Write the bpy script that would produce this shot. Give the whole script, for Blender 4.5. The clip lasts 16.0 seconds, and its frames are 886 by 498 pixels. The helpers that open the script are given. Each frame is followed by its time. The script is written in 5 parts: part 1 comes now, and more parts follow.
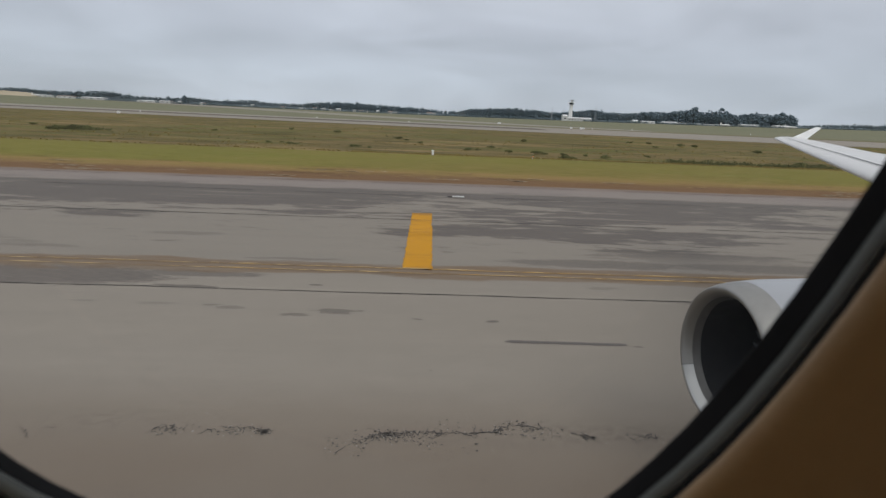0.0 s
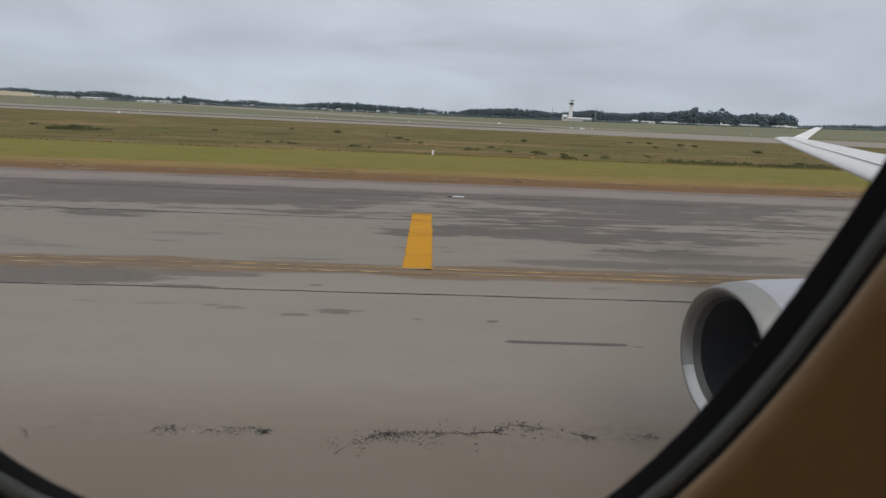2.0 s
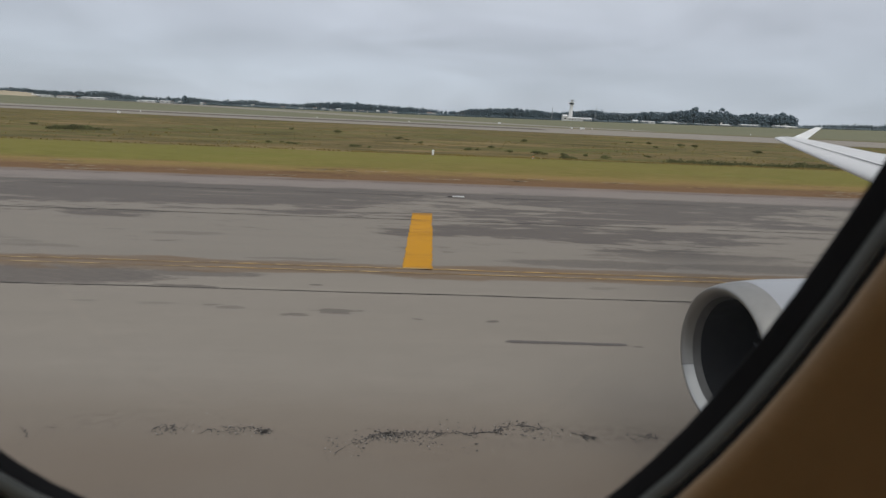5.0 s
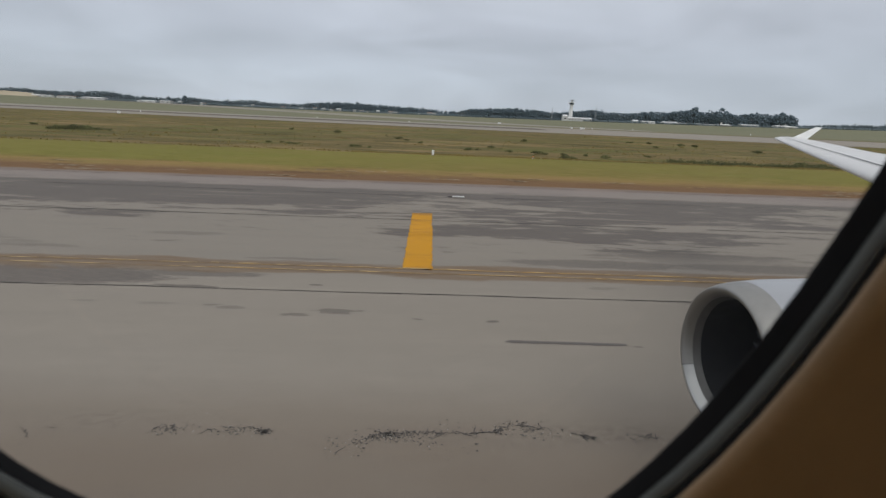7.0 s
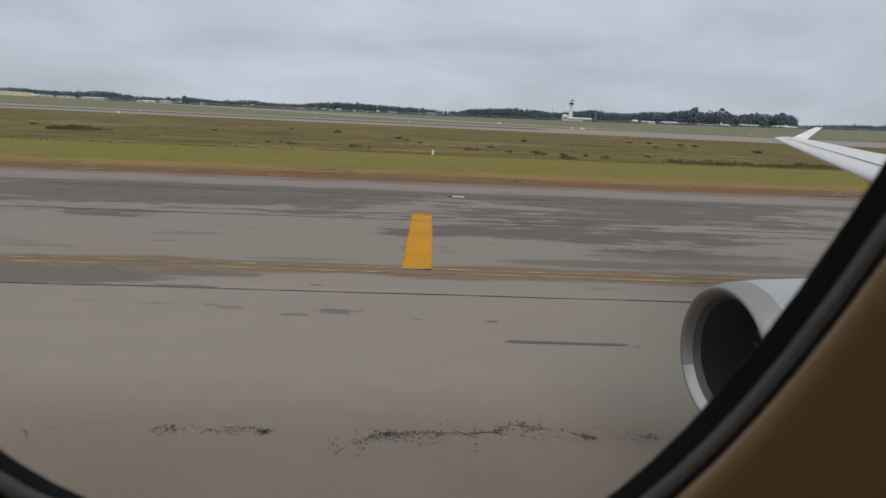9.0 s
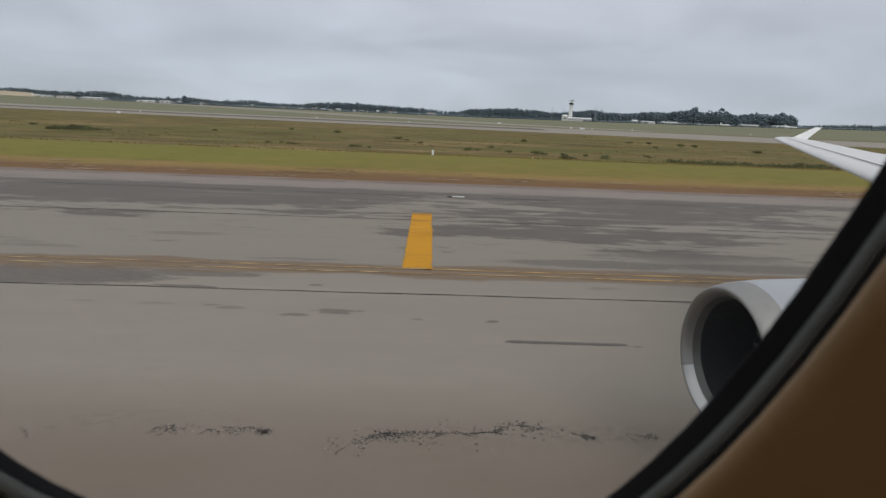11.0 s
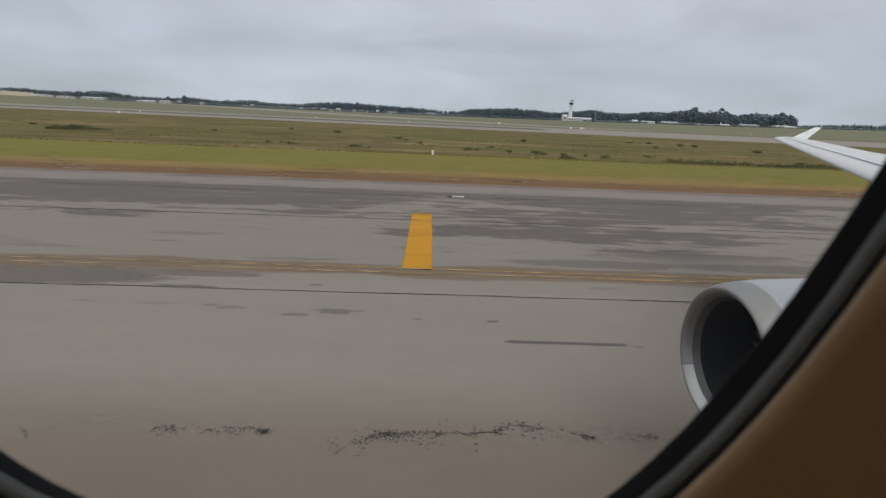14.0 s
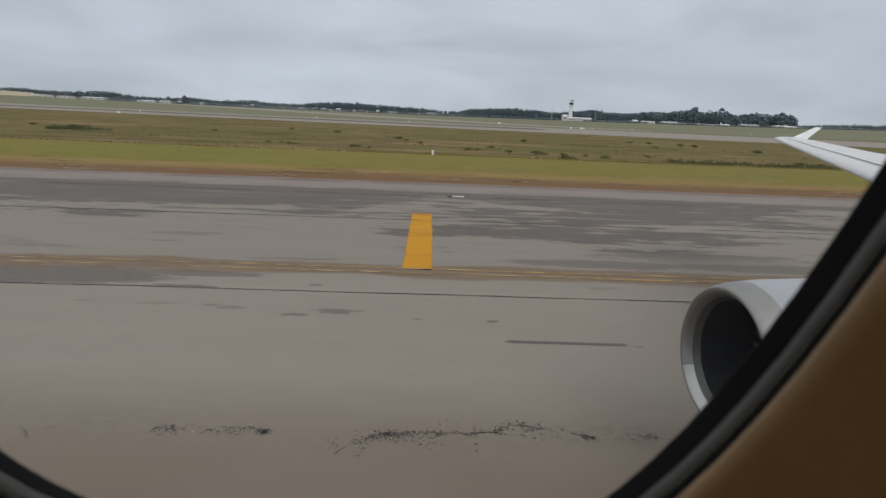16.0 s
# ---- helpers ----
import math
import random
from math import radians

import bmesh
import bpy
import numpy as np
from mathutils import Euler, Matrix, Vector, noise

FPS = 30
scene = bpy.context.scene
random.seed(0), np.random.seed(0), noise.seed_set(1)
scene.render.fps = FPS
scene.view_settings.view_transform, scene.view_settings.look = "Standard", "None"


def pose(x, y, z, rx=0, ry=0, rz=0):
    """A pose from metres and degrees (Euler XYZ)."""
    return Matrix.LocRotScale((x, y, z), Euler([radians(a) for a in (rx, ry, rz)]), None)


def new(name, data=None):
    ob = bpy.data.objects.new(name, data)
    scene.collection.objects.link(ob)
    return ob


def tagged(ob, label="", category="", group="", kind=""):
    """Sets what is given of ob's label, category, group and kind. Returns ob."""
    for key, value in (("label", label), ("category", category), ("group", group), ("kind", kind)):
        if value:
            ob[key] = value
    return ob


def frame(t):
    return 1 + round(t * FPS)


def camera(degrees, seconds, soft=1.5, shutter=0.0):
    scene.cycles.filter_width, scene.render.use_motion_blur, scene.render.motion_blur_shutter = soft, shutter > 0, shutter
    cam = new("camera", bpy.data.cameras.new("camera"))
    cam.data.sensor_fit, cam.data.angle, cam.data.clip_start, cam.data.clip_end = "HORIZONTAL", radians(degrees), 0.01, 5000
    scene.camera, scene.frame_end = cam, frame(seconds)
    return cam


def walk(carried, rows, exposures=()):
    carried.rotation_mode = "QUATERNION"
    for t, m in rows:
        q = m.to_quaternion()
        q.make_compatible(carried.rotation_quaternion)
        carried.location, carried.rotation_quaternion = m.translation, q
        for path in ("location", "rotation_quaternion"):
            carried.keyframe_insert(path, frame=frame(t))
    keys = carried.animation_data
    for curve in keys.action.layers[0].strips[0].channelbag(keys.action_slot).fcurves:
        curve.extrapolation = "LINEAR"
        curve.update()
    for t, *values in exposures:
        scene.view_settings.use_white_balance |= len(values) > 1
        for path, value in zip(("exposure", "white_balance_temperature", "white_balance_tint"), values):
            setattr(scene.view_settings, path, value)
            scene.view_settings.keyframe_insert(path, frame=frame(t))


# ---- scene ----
# ---- camera and walk ----
# The phone rests against the cabin window; it only breathes by a fraction of a millimetre.
cam = camera(86.0, 16.0, soft=1.4)
# a phone's small aperture, focused far: only the window's rim, a hand's width off, is soft
cam.data.dof.use_dof, cam.data.dof.focus_distance, cam.data.dof.aperture_fstop = True, 60.0, 12.5
PLANE_X = 58.0  # where along the taxiway the airliner stands
EYE = (PLANE_X, 0.0, 4.5)
PITCH, ROLL, YAW = 15.743, 2.4, -2.0


def held(dx, dz, dyaw, dpitch):
    return (pose(EYE[0] + dx, EYE[1], EYE[2] + dz) @ pose(0, 0, 0, 0, 0, YAW + dyaw)
            @ pose(0, 0, 0, 90 - PITCH + dpitch) @ pose(0, 0, 0, 0, 0, ROLL))


walk(cam, [
    (0.0, held(0.0, 0.0, 0.0, 0.0)),
    (2.0, held(0.0001, 0.0, 0.01, 0.005)),
    (4.0, held(0.0001, 0.0001, 0.015, -0.005)),
    (6.5, held(0.0, 0.0001, 0.02, 0.0)),
    (9.0, held(-0.0001, 0.0, 0.01, 0.005)),
    (11.5, held(-0.0001, 0.0, 0.0, 0.01)),
    (14.0, held(0.0, 0.0, -0.01, 0.0)),
    (16.0, held(0.0, 0.0, 0.0, 0.0)),
], exposures=[(0.0, 0.0), (16.0, 0.0)])


# ---- world and sun: low overcast ----
def link(nt, a, b):
    nt.links.new(a, b)


def build_world():
    w = bpy.data.worlds.new("overcast")
    scene.world = w
    w.use_nodes = True
    nt = w.node_tree
    nt.nodes.clear()
    out = nt.nodes.new("ShaderNodeOutputWorld")
    tc = nt.nodes.new("ShaderNodeTexCoord")
    sep = nt.nodes.new("ShaderNodeSeparateXYZ")
    link(nt, tc.outputs["Generated"], sep.inputs[0])
    sky = nt.nodes.new("ShaderNodeTexSky")
    sky.sky_type = 'NISHITA'
    sky.sun_disc = False
    sky.sun_elevation = radians(48)
    sky.sun_rotation = radians(150)
    # cloud deck: brighter overhead, long soft billows towards the horizon
    ramp = nt.nodes.new("ShaderNodeValToRGB")
    cr = ramp.color_ramp
    cr.elements[0].position, cr.elements[0].color = 0.0, (0.515, 0.575, 0.655, 1)
    cr.elements[1].position, cr.elements[1].color = 1.0, (1.12, 1.15, 1.20, 1)
    for p, c in ((0.06, (0.52, 0.578, 0.66, 1)), (0.16, (0.545, 0.59, 0.67, 1)), (0.30, (0.62, 0.66, 0.735, 1))):
        e = cr.elements.new(p)
        e.color = c
    link(nt, sep.outputs["Z"], ramp.inputs[0])
    mp = nt.nodes.new("ShaderNodeMapping")
    mp.inputs["Scale"].default_value = (2.2, 2.2, 8.5)
    mp.inputs["Location"].default_value = (0.7, 2.3, 0.2)
    link(nt, tc.outputs["Generated"], mp.inputs[0])
    n1 = nt.nodes.new("ShaderNodeTexNoise")
    n1.inputs["Scale"].default_value, n1.inputs["Detail"].default_value = 1.1, 5.0
    n1.inputs["Roughness"].default_value, n1.inputs["Distortion"].default_value = 0.52, 0.5
    link(nt, mp.outputs[0], n1.inputs["Vector"])
    mr = nt.nodes.new("ShaderNodeMapRange")
    mr.inputs[1].default_value, mr.inputs[2].default_value = 0.3, 0.72
    mr.inputs[3].default_value, mr.inputs[4].default_value = 0.82, 1.13
    link(nt, n1.outputs["Fac"], mr.inputs[0])
    mul = nt.nodes.new("ShaderNodeMix")
    mul.data_type, mul.blend_type = 'RGBA', 'MULTIPLY'
    mul.inputs["Factor"].default_value = 1.0
    link(nt, ramp.outputs[0], mul.inputs["A"])
    link(nt, mr.outputs[0], mul.inputs["B"])
    b1 = nt.nodes.new("ShaderNodeBackground")
    b1.inputs[1].default_value = 1.08
    link(nt, mul.outputs["Result"], b1.inputs[0])
    b2 = nt.nodes.new("ShaderNodeBackground")
    b2.inputs[1].default_value = 0.05
    link(nt, sky.outputs[0], b2.inputs[0])
    mix = nt.nodes.new("ShaderNodeMixShader")
    mix.inputs[0].default_value = 0.12
    link(nt, b1.outputs[0], mix.inputs[1])
    link(nt, b2.outputs[0], mix.inputs[2])
    link(nt, mix.outputs[0], out.inputs[0])


build_world()
sun_data = bpy.data.lights.new("sun", 'SUN')
sun_data.energy, sun_data.angle, sun_data.color = 0.7, radians(25), (1.0, 0.96, 0.9)
sun = new("sun", sun_data)
sun.matrix_world = pose(0, 0, 60, 42, 0, 20)


# ---- materials ----
class Nodes:
    """Short hand for a procedural material."""

    def __init__(self, name, rough=0.8, metal=0.0):
        self.m = bpy.data.materials.new(name)
        self.m.use_nodes = True
        self.t = self.m.node_tree
        self.b = self.t.nodes["Principled BSDF"]
        self.b.inputs["Roughness"].default_value = rough
        self.b.inputs["Metallic"].default_value = metal

    def add(self, kind, **kw):
        n = self.t.nodes.new(kind)
        for k, v in kw.items():
            n.inputs[k.replace("_", " ")].default_value = v
        return n

    def link(self, a, b):
        self.t.links.new(a, b)

    def place(self, scale=(1, 1, 1), loc=(0, 0, 0)):
        tc = self.t.nodes.new("ShaderNodeTexCoord")
        mp = self.add("ShaderNodeMapping", Scale=scale, Location=loc)
        self.link(tc.outputs["Object"], mp.inputs[0])
        return mp.outputs[0]

    def noise(self, scale=1.0, stretch=(1, 1, 1), detail=4.0, rough=0.55, loc=(0, 0, 0), dist=0.0):
        n = self.add("ShaderNodeTexNoise", Scale=scale, Detail=detail, Roughness=rough, Distortion=dist)
        self.link(self.place(stretch, loc), n.inputs["Vector"])
        return n.outputs["Fac"]

    def range(self, v, a, b, lo=0.0, hi=1.0, smooth=False):
        n = self.t.nodes.new("ShaderNodeMapRange")
        if smooth:
            n.interpolation_type = 'SMOOTHSTEP'
        for i, x in enumerate((a, b, lo, hi)):
            n.inputs[i + 1].default_value = x
        self.link(v, n.inputs[0])
        return n.outputs[0]

    def math(self, op, a, b=0.0):
        n = self.t.nodes.new("ShaderNodeMath")
        n.operation = op
        for i, x in enumerate((a, b)):
            if isinstance(x, (int, float)):
                n.inputs[i].default_value = x
            else:
                self.link(x, n.inputs[i])
        return n.outputs[0]

    def mix(self, fac, a, b, blend='MIX'):
        n = self.t.nodes.new("ShaderNodeMix")
        n.data_type, n.blend_type = 'RGBA', blend
        for key, x in (("Factor", fac), ("A", a), ("B", b)):
            if isinstance(x, (int, float)):
                n.inputs[key].default_value = x
            elif isinstance(x, tuple):
                n.inputs[key].default_value = (*x, 1)
            else:
                self.link(x, n.inputs[key])
        return n.outputs["Result"]

    def axis(self, which):
        s = self.t.nodes.new("ShaderNodeSeparateXYZ")
        self.link(self.place(), s.inputs[0])
        return s.outputs[which]

    def band(self, v, a, b, soft):
        """1 between a and b, falling off softly."""
        up = self.range(v, a - soft, a + soft, smooth=True)
        down = self.range(v, b - soft, b + soft, 1.0, 0.0, smooth=True)
        return self.math('MULTIPLY', up, down)

    def colour(self, c):
        if isinstance(c, tuple):
            self.b.inputs["Base Color"].default_value = (*c, 1)
        else:
            self.link(c, self.b.inputs["Base Color"])

    def rough(self, r):
        self.link(r, self.b.inputs["Roughness"])

    def bump(self, h, strength=0.3, dist=0.01):
        n = self.add("ShaderNodeBump", Strength=strength, Distance=dist)
        self.link(h, n.inputs["Height"])
        self.link(n.outputs[0], self.b.inputs["Normal"])


def simple(name, col, rough=0.7, metal=0.0, vary=0.12, scale=3.0, bump=0.0, spread=0.0, spec=0.5):
    """Base colour with two scales of variation; spread: tone from piece to piece."""
    n = Nodes(name, rough, metal)
    n.b.inputs["Specular IOR Level"].default_value = spec
    dark = tuple(c * (1 - vary) for c in col)
    light = tuple(min(1, c * (1 + vary)) for c in col)
    c = n.mix(n.noise(scale, detail=6), dark, light)
    c = n.mix(n.range(n.noise(scale * 9, detail=3), 0.35, 0.7, 0, 0.35), c, tuple(x * 0.8 for x in col))
    if spread:
        oi = n.t.nodes.new("ShaderNodeObjectInfo")
        g = n.range(oi.outputs["Random"], 0, 1, 1 - spread, 1 + spread)
        c = n.mix(1.0, c, g, 'MULTIPLY')
    n.colour(c)
    n.rough(n.range(n.noise(scale * 2.3), 0.3, 0.7, max(0.03, rough - 0.08), min(1, rough + 0.08)))
    if bump:
        n.bump(n.noise(scale * 14, detail=5), bump, 0.01)
    return n.m


# Damp spots on the near lane: x and y from the airliner's window, half length, half width, darkness.
SPOTS = ((-9.9, 12.3, 3.3, 0.85, 1.0), (-6.3, 12.7, 1.9, 0.3, 0.85), (-6.1, 11.62, 0.95, 0.11, 0.9), (-2.9, 12.0, 0.24, 0.07, 1.0),
         (-5.1, 10.5, 0.28, 0.06, 0.7), (-4.5, 10.38, 0.36, 0.1, 0.6), (-3.0, 10.06, 0.32, 0.09, 0.8), (-2.05, 10.32, 0.55, 0.15, 0.85),
         (1.58, 10.0, 0.15, 0.07, 1.0), (-0.16, 10.0, 0.16, 0.05, 0.8), (4.46, 8.91, 0.12, 0.05, 0.8), (-8.0, 10.56, 0.4, 0.05, 0.4),
         (-6.3, 10.5, 0.5, 0.08, 0.4), (-0.7, 13.15, 1.0, 0.14, 0.6), (5.6, 14.7, 3.4, 0.5, 0.8), (12.6, 14.75, 5.5, 0.55, 0.8), (4.9, 12.4, 0.5, 0.1, 0.4), (0.9, 24.0, 0.9, 0.55, 0.9), (1.9, 25.2, 0.9, 0.3, 0.8),
         (-4.0, 14.3, 1.6, 0.14, 0.6), (-12.5, 14.9, 1.6, 0.2, 0.5), (-8.7, 17.0, 1.4, 0.3, 0.5), (0.7, 15.6, 0.25, 0.12, 0.6),
         (-25.0, 12.2, 4.0, 0.5, 0.8), (-31.0, 13.0, 4.5, 0.6, 0.7), (-38.0, 12.0, 5.0, 0.5, 0.9), (-48.0, 11.3, 4.0, 0.5, 0.9),
         (-53.0, 10.0, 1.5, 0.35, 1.0), (-50.0, 9.4, 1.0, 0.3, 0.9), (-56.0, 9.2, 1.8, 0.35, 0.9), (-52.0, 7.6, 2.0, 0.1, 0.9),
         (-64.0, 12.0, 6.0, 0.35, 0.8), (24.0, 12.6, 1.4, 0.25, 0.8), (27.5, 12.2, 1.0, 0.4, 0.7), (33.0, 10.6, 0.8, 0.1, 0.8),
         (53.0, 12.4, 3.0, 0.3, 0.9), (49.5, 11.4, 0.9, 0.3, 0.9))
# Larger damp fields beyond the edge line: centre, half length, half width, weight.
FIELDS = ((-14.0, 25.6, 13.0, 3.3, 0.13), (9.0, 21.0, 9.0, 6.0, 0.035), (12.0, 25.5, 8.0, 2.2, 0.06), (14.0, 17.4, 6.5, 3.2, 0.025), (15.0, 20.5, 7.0, 0.7, -0.06), (9.5, 16.9, 5.0, 0.6, -0.06), (-9.0, 17.6, 9.0, 2.6, -0.1),
          (3.0, 16.8, 3.2, 1.6, -0.08), (-40.0, 22.0, 14.0, 5.0, 0.05), (45.0, 23.0, 12.0, 4.0, 0.06))


def mat_asphalt():
    n = Nodes("aged_asphalt", 0.8)
    n.b.inputs["Specular IOR Level"].default_value = 0.1
    y = n.axis("Y")
    grey = n.mix(n.noise(0.35, (0.25, 1, 1), 6), (0.25, 0.221, 0.182), (0.304, 0.27, 0.226))
    grey = n.mix(n.range(n.noise(2.4, (0.5, 1, 1), 8, 0.7), 0.35, 0.68, 0, 0.28), grey, (0.205, 0.18, 0.147))
    grain = n.noise(55, detail=3, rough=0.7)
    grey = n.mix(n.range(grain, 0.3, 0.75, 0, 0.3), grey, (0.16, 0.142, 0.125))
    speck = n.noise(120, detail=2, rough=0.6)
    near = n.range(y, 9.0, 6.0, smooth=True)
    grey = n.mix(n.math('MULTIPLY', near, n.range(speck, 0.6, 0.68, 0, 0.7)), grey, (0.32, 0.29, 0.25))
    grey = n.mix(n.math('MULTIPLY', near, n.range(speck, 0.4, 0.3, 0, 0.8)), grey, (0.1, 0.09, 0.08))
    # red soil dust by the cracked wheel path, and window-edge darkening painted in
    dust_and_tint = n.math('MULTIPLY', n.band(y, 1.0, 6.3, 1.6), n.range(n.noise(0.35, (0.35, 1, 1)), 0.28, 0.6, 0.6, 1))
    grey = n.mix(n.math('MULTIPLY', dust_and_tint, 0.95), grey, (0.176, 0.137, 0.102))
    # asphalt set darker from 11 to 15 m outwards
    outer = n.range(y, 11.0, 15.0, 0, 0.6, smooth=True)
    grey = n.mix(outer, grey, (0.215, 0.192, 0.162))
    # faint old tyre and sweep marks
    sweep = n.range(n.noise(1.6, (0.03, 1.0, 1), 5, 0.6, (5, 5, 0)), 0.35, 0.7, 0, 0.16)
    grey = n.mix(sweep, grey, (0.17, 0.148, 0.132))
    # crumbling strip along the near crack
    rav = n.math('MULTIPLY', n.band(y, 5.75, 6.35, 0.2), n.range(n.noise(0.55, (0.5, 1, 1), 5, 0.6, (2, 0, 0)), 0.48, 0.62))
    fine = n.range(n.noise(9, (0.7, 1, 1), 7, 0.75), 0.48, 0.56)
    grey = n.mix(n.math('MULTIPLY', rav, n.math('MULTIPLY', fine, 0.25)), grey, (0.09, 0.076, 0.064))
    # ragged coordinates for everything that water has left
    w = n.noise(0.34, (0.3, 1.0, 1), 10, 0.66, (3, 1, 0), 0.35)
    w2 = n.noise(1.3, (0.25, 1.1, 1), 11, 0.75, (7, 2, 0), 0.25)
    w3 = n.noise(1.25, (0.42, 1.3, 1), 9, 0.72, (1, 5, 0), 0.3)
    rag = n.t.nodes.new("ShaderNodeTexNoise")
    rag.inputs["Scale"].default_value, rag.inputs["Detail"].default_value, rag.inputs["Roughness"].default_value = 1.5, 7.0, 0.68
    n.link(n.place((0.5, 1.4, 1)), rag.inputs["Vector"])
    shift = n.t.nodes.new("ShaderNodeVectorMath")
    shift.operation = 'MULTIPLY_ADD'
    shift.inputs[1].default_value, shift.inputs[2].default_value = (2.2, 0.5, 0), (-1.1, -0.25, 0)
    n.link(rag.outputs["Color"], shift.inputs[0])
    ragged = n.t.nodes.new("ShaderNodeVectorMath")
    n.link(n.place(loc=(-PLANE_X, 0, 0)), ragged.inputs[0])
    n.link(shift.outputs[0], ragged.inputs[1])

    def spot(cx, cy, rx, ry, src):
        a = n.t.nodes.new("ShaderNodeVectorMath")
        a.operation = 'MULTIPLY_ADD'
        a.inputs[1].default_value, a.inputs[2].default_value = (1 / rx, 1 / ry, 0), (-cx / rx, -cy / ry, 0)
        n.link(src, a.inputs[0])
        d = n.t.nodes.new("ShaderNodeVectorMath")
        d.operation = 'LENGTH'
        n.link(a.outputs[0], d.inputs[0])
        return d.outputs["Value"]

    small = n.t.nodes.new("ShaderNodeVectorMath")
    small.operation = 'MULTIPLY_ADD'
    small.inputs[1].default_value = (0.22, 0.32, 0)
    n.link(shift.outputs[0], small.inputs[0])
    n.link(n.place(loc=(-PLANE_X, 0, 0)), small.inputs[2])
    torn = n.range(n.noise(5.0, (0.45, 1.3, 1), 8, 0.78, (6, 1, 0)), 0.3, 0.7, -0.75, 0.75)
    torn_wide = n.math('MULTIPLY', torn, 0.4)
    wet_spot = 0.0
    for cx, cy, rx, ry, k in SPOTS:
        d = n.math('ADD', spot(cx, cy, rx, ry, (ragged if rx > 0.9 else small).outputs[0]), torn_wide if rx > 0.9 else torn)
        m = n.range(d, 0.75, 1.05, k, 0.0)
        wet_spot = n.math('MAXIMUM', wet_spot, m)
    wet_spot = n.math('MULTIPLY', wet_spot, n.range(n.noise(7.0, (0.5, 1.4, 1), 8, 0.75, (1, 9, 0)), 0.4, 0.64, 1.0, 0.7))
    both = n.math('ADD', n.math('MULTIPLY', w, 0.54), n.math('MULTIPLY', w2, 0.46))
    for cx, cy, rx, ry, k in FIELDS:
        both = n.math('ADD', both, n.range(spot(cx, cy, rx, ry, ragged.outputs[0]), 0.45, 1.25, k, 0.0, smooth=True))
    wet_far = n.math('MULTIPLY', n.band(y, 15.6, 29.6, 1.2), n.range(both, 0.5, 0.532))
    wet_streak = n.math('MULTIPLY', n.band(y, 15.2, 31.0, 0.8), n.range(w2, 0.585, 0.64, 0, 0.8))
    pale_streak = n.math('MULTIPLY', n.band(y, 20.0, 29.5, 1.0), n.range(n.noise(1.1, (0.07, 1.2, 1), 7, 0.65, (2, 2, 0), 0.2), 0.57, 0.64, 0, 0.85))
    wet_far = n.math('MULTIPLY', wet_far, n.math('SUBTRACT', 1.0, pale_streak))
    w4 = n.noise(0.8, (0.24, 1, 1), 9, 0.7, (4, 8, 0), 0.3)
    wavy = n.math('ADD', y, n.range(w4, 0.3, 0.7, -0.3, 0.3))
    x = n.axis("X")
    along = n.math('MAXIMUM', n.range(x, 54.0, 47.0, 0, 0.9), n.range(w3, 0.4, 0.55, 0.75, 1.0))
    wet_line = n.math('MULTIPLY', n.band(wavy, 12.95, 14.0, 0.14), along)
    wet_verge = n.math('MULTIPLY', n.band(wavy, 27.2, 28.5, 0.3), n.range(w3, 0.3, 0.5, 0.6, 1.0))
    wet = n.math('MAXIMUM', n.math('MAXIMUM', wet_far, wet_streak), n.math('MAXIMUM', wet_spot, wet_verge))
    damp = n.mix(n.range(w2, 0.3, 0.7), (0.122, 0.105, 0.092), (0.098, 0.083, 0.073))
    col = n.mix(n.math('MULTIPLY', wet, 0.92), grey, damp)
    col = n.mix(n.math('MULTIPLY', wet_line, 0.8), col, (0.155, 0.102, 0.06))
    # silt washed on from the verge
    pink = n.math('MULTIPLY', n.range(wavy, 28.3, 29.4, smooth=True), n.range(n.noise(0.7, (0.2, 1, 1), 6, 0.65, (3, 3, 0)), 0.3, 0.6, 0.5, 1))
    col = n.mix(n.math('MULTIPLY', pink, 0.7), col, (0.235, 0.196, 0.178))
    silt = n.math('MULTIPLY', n.range(wavy, 30.6, 32.6, smooth=True), n.range(n.noise(0.9, (0.25, 1, 1)), 0.3, 0.65, 0.3, 1))
    col = n.mix(n.math('MULTIPLY', silt, 0.85), col, (0.165, 0.112, 0.084))
    n.colour(col)
    n.rough(n.range(n.math('MAXIMUM', wet, wet_line), 0, 1, 0.9, 0.7))
    n.bump(n.math('ADD', grain, n.noise(9, detail=4)), 0.25, 0.006)
    return n.m


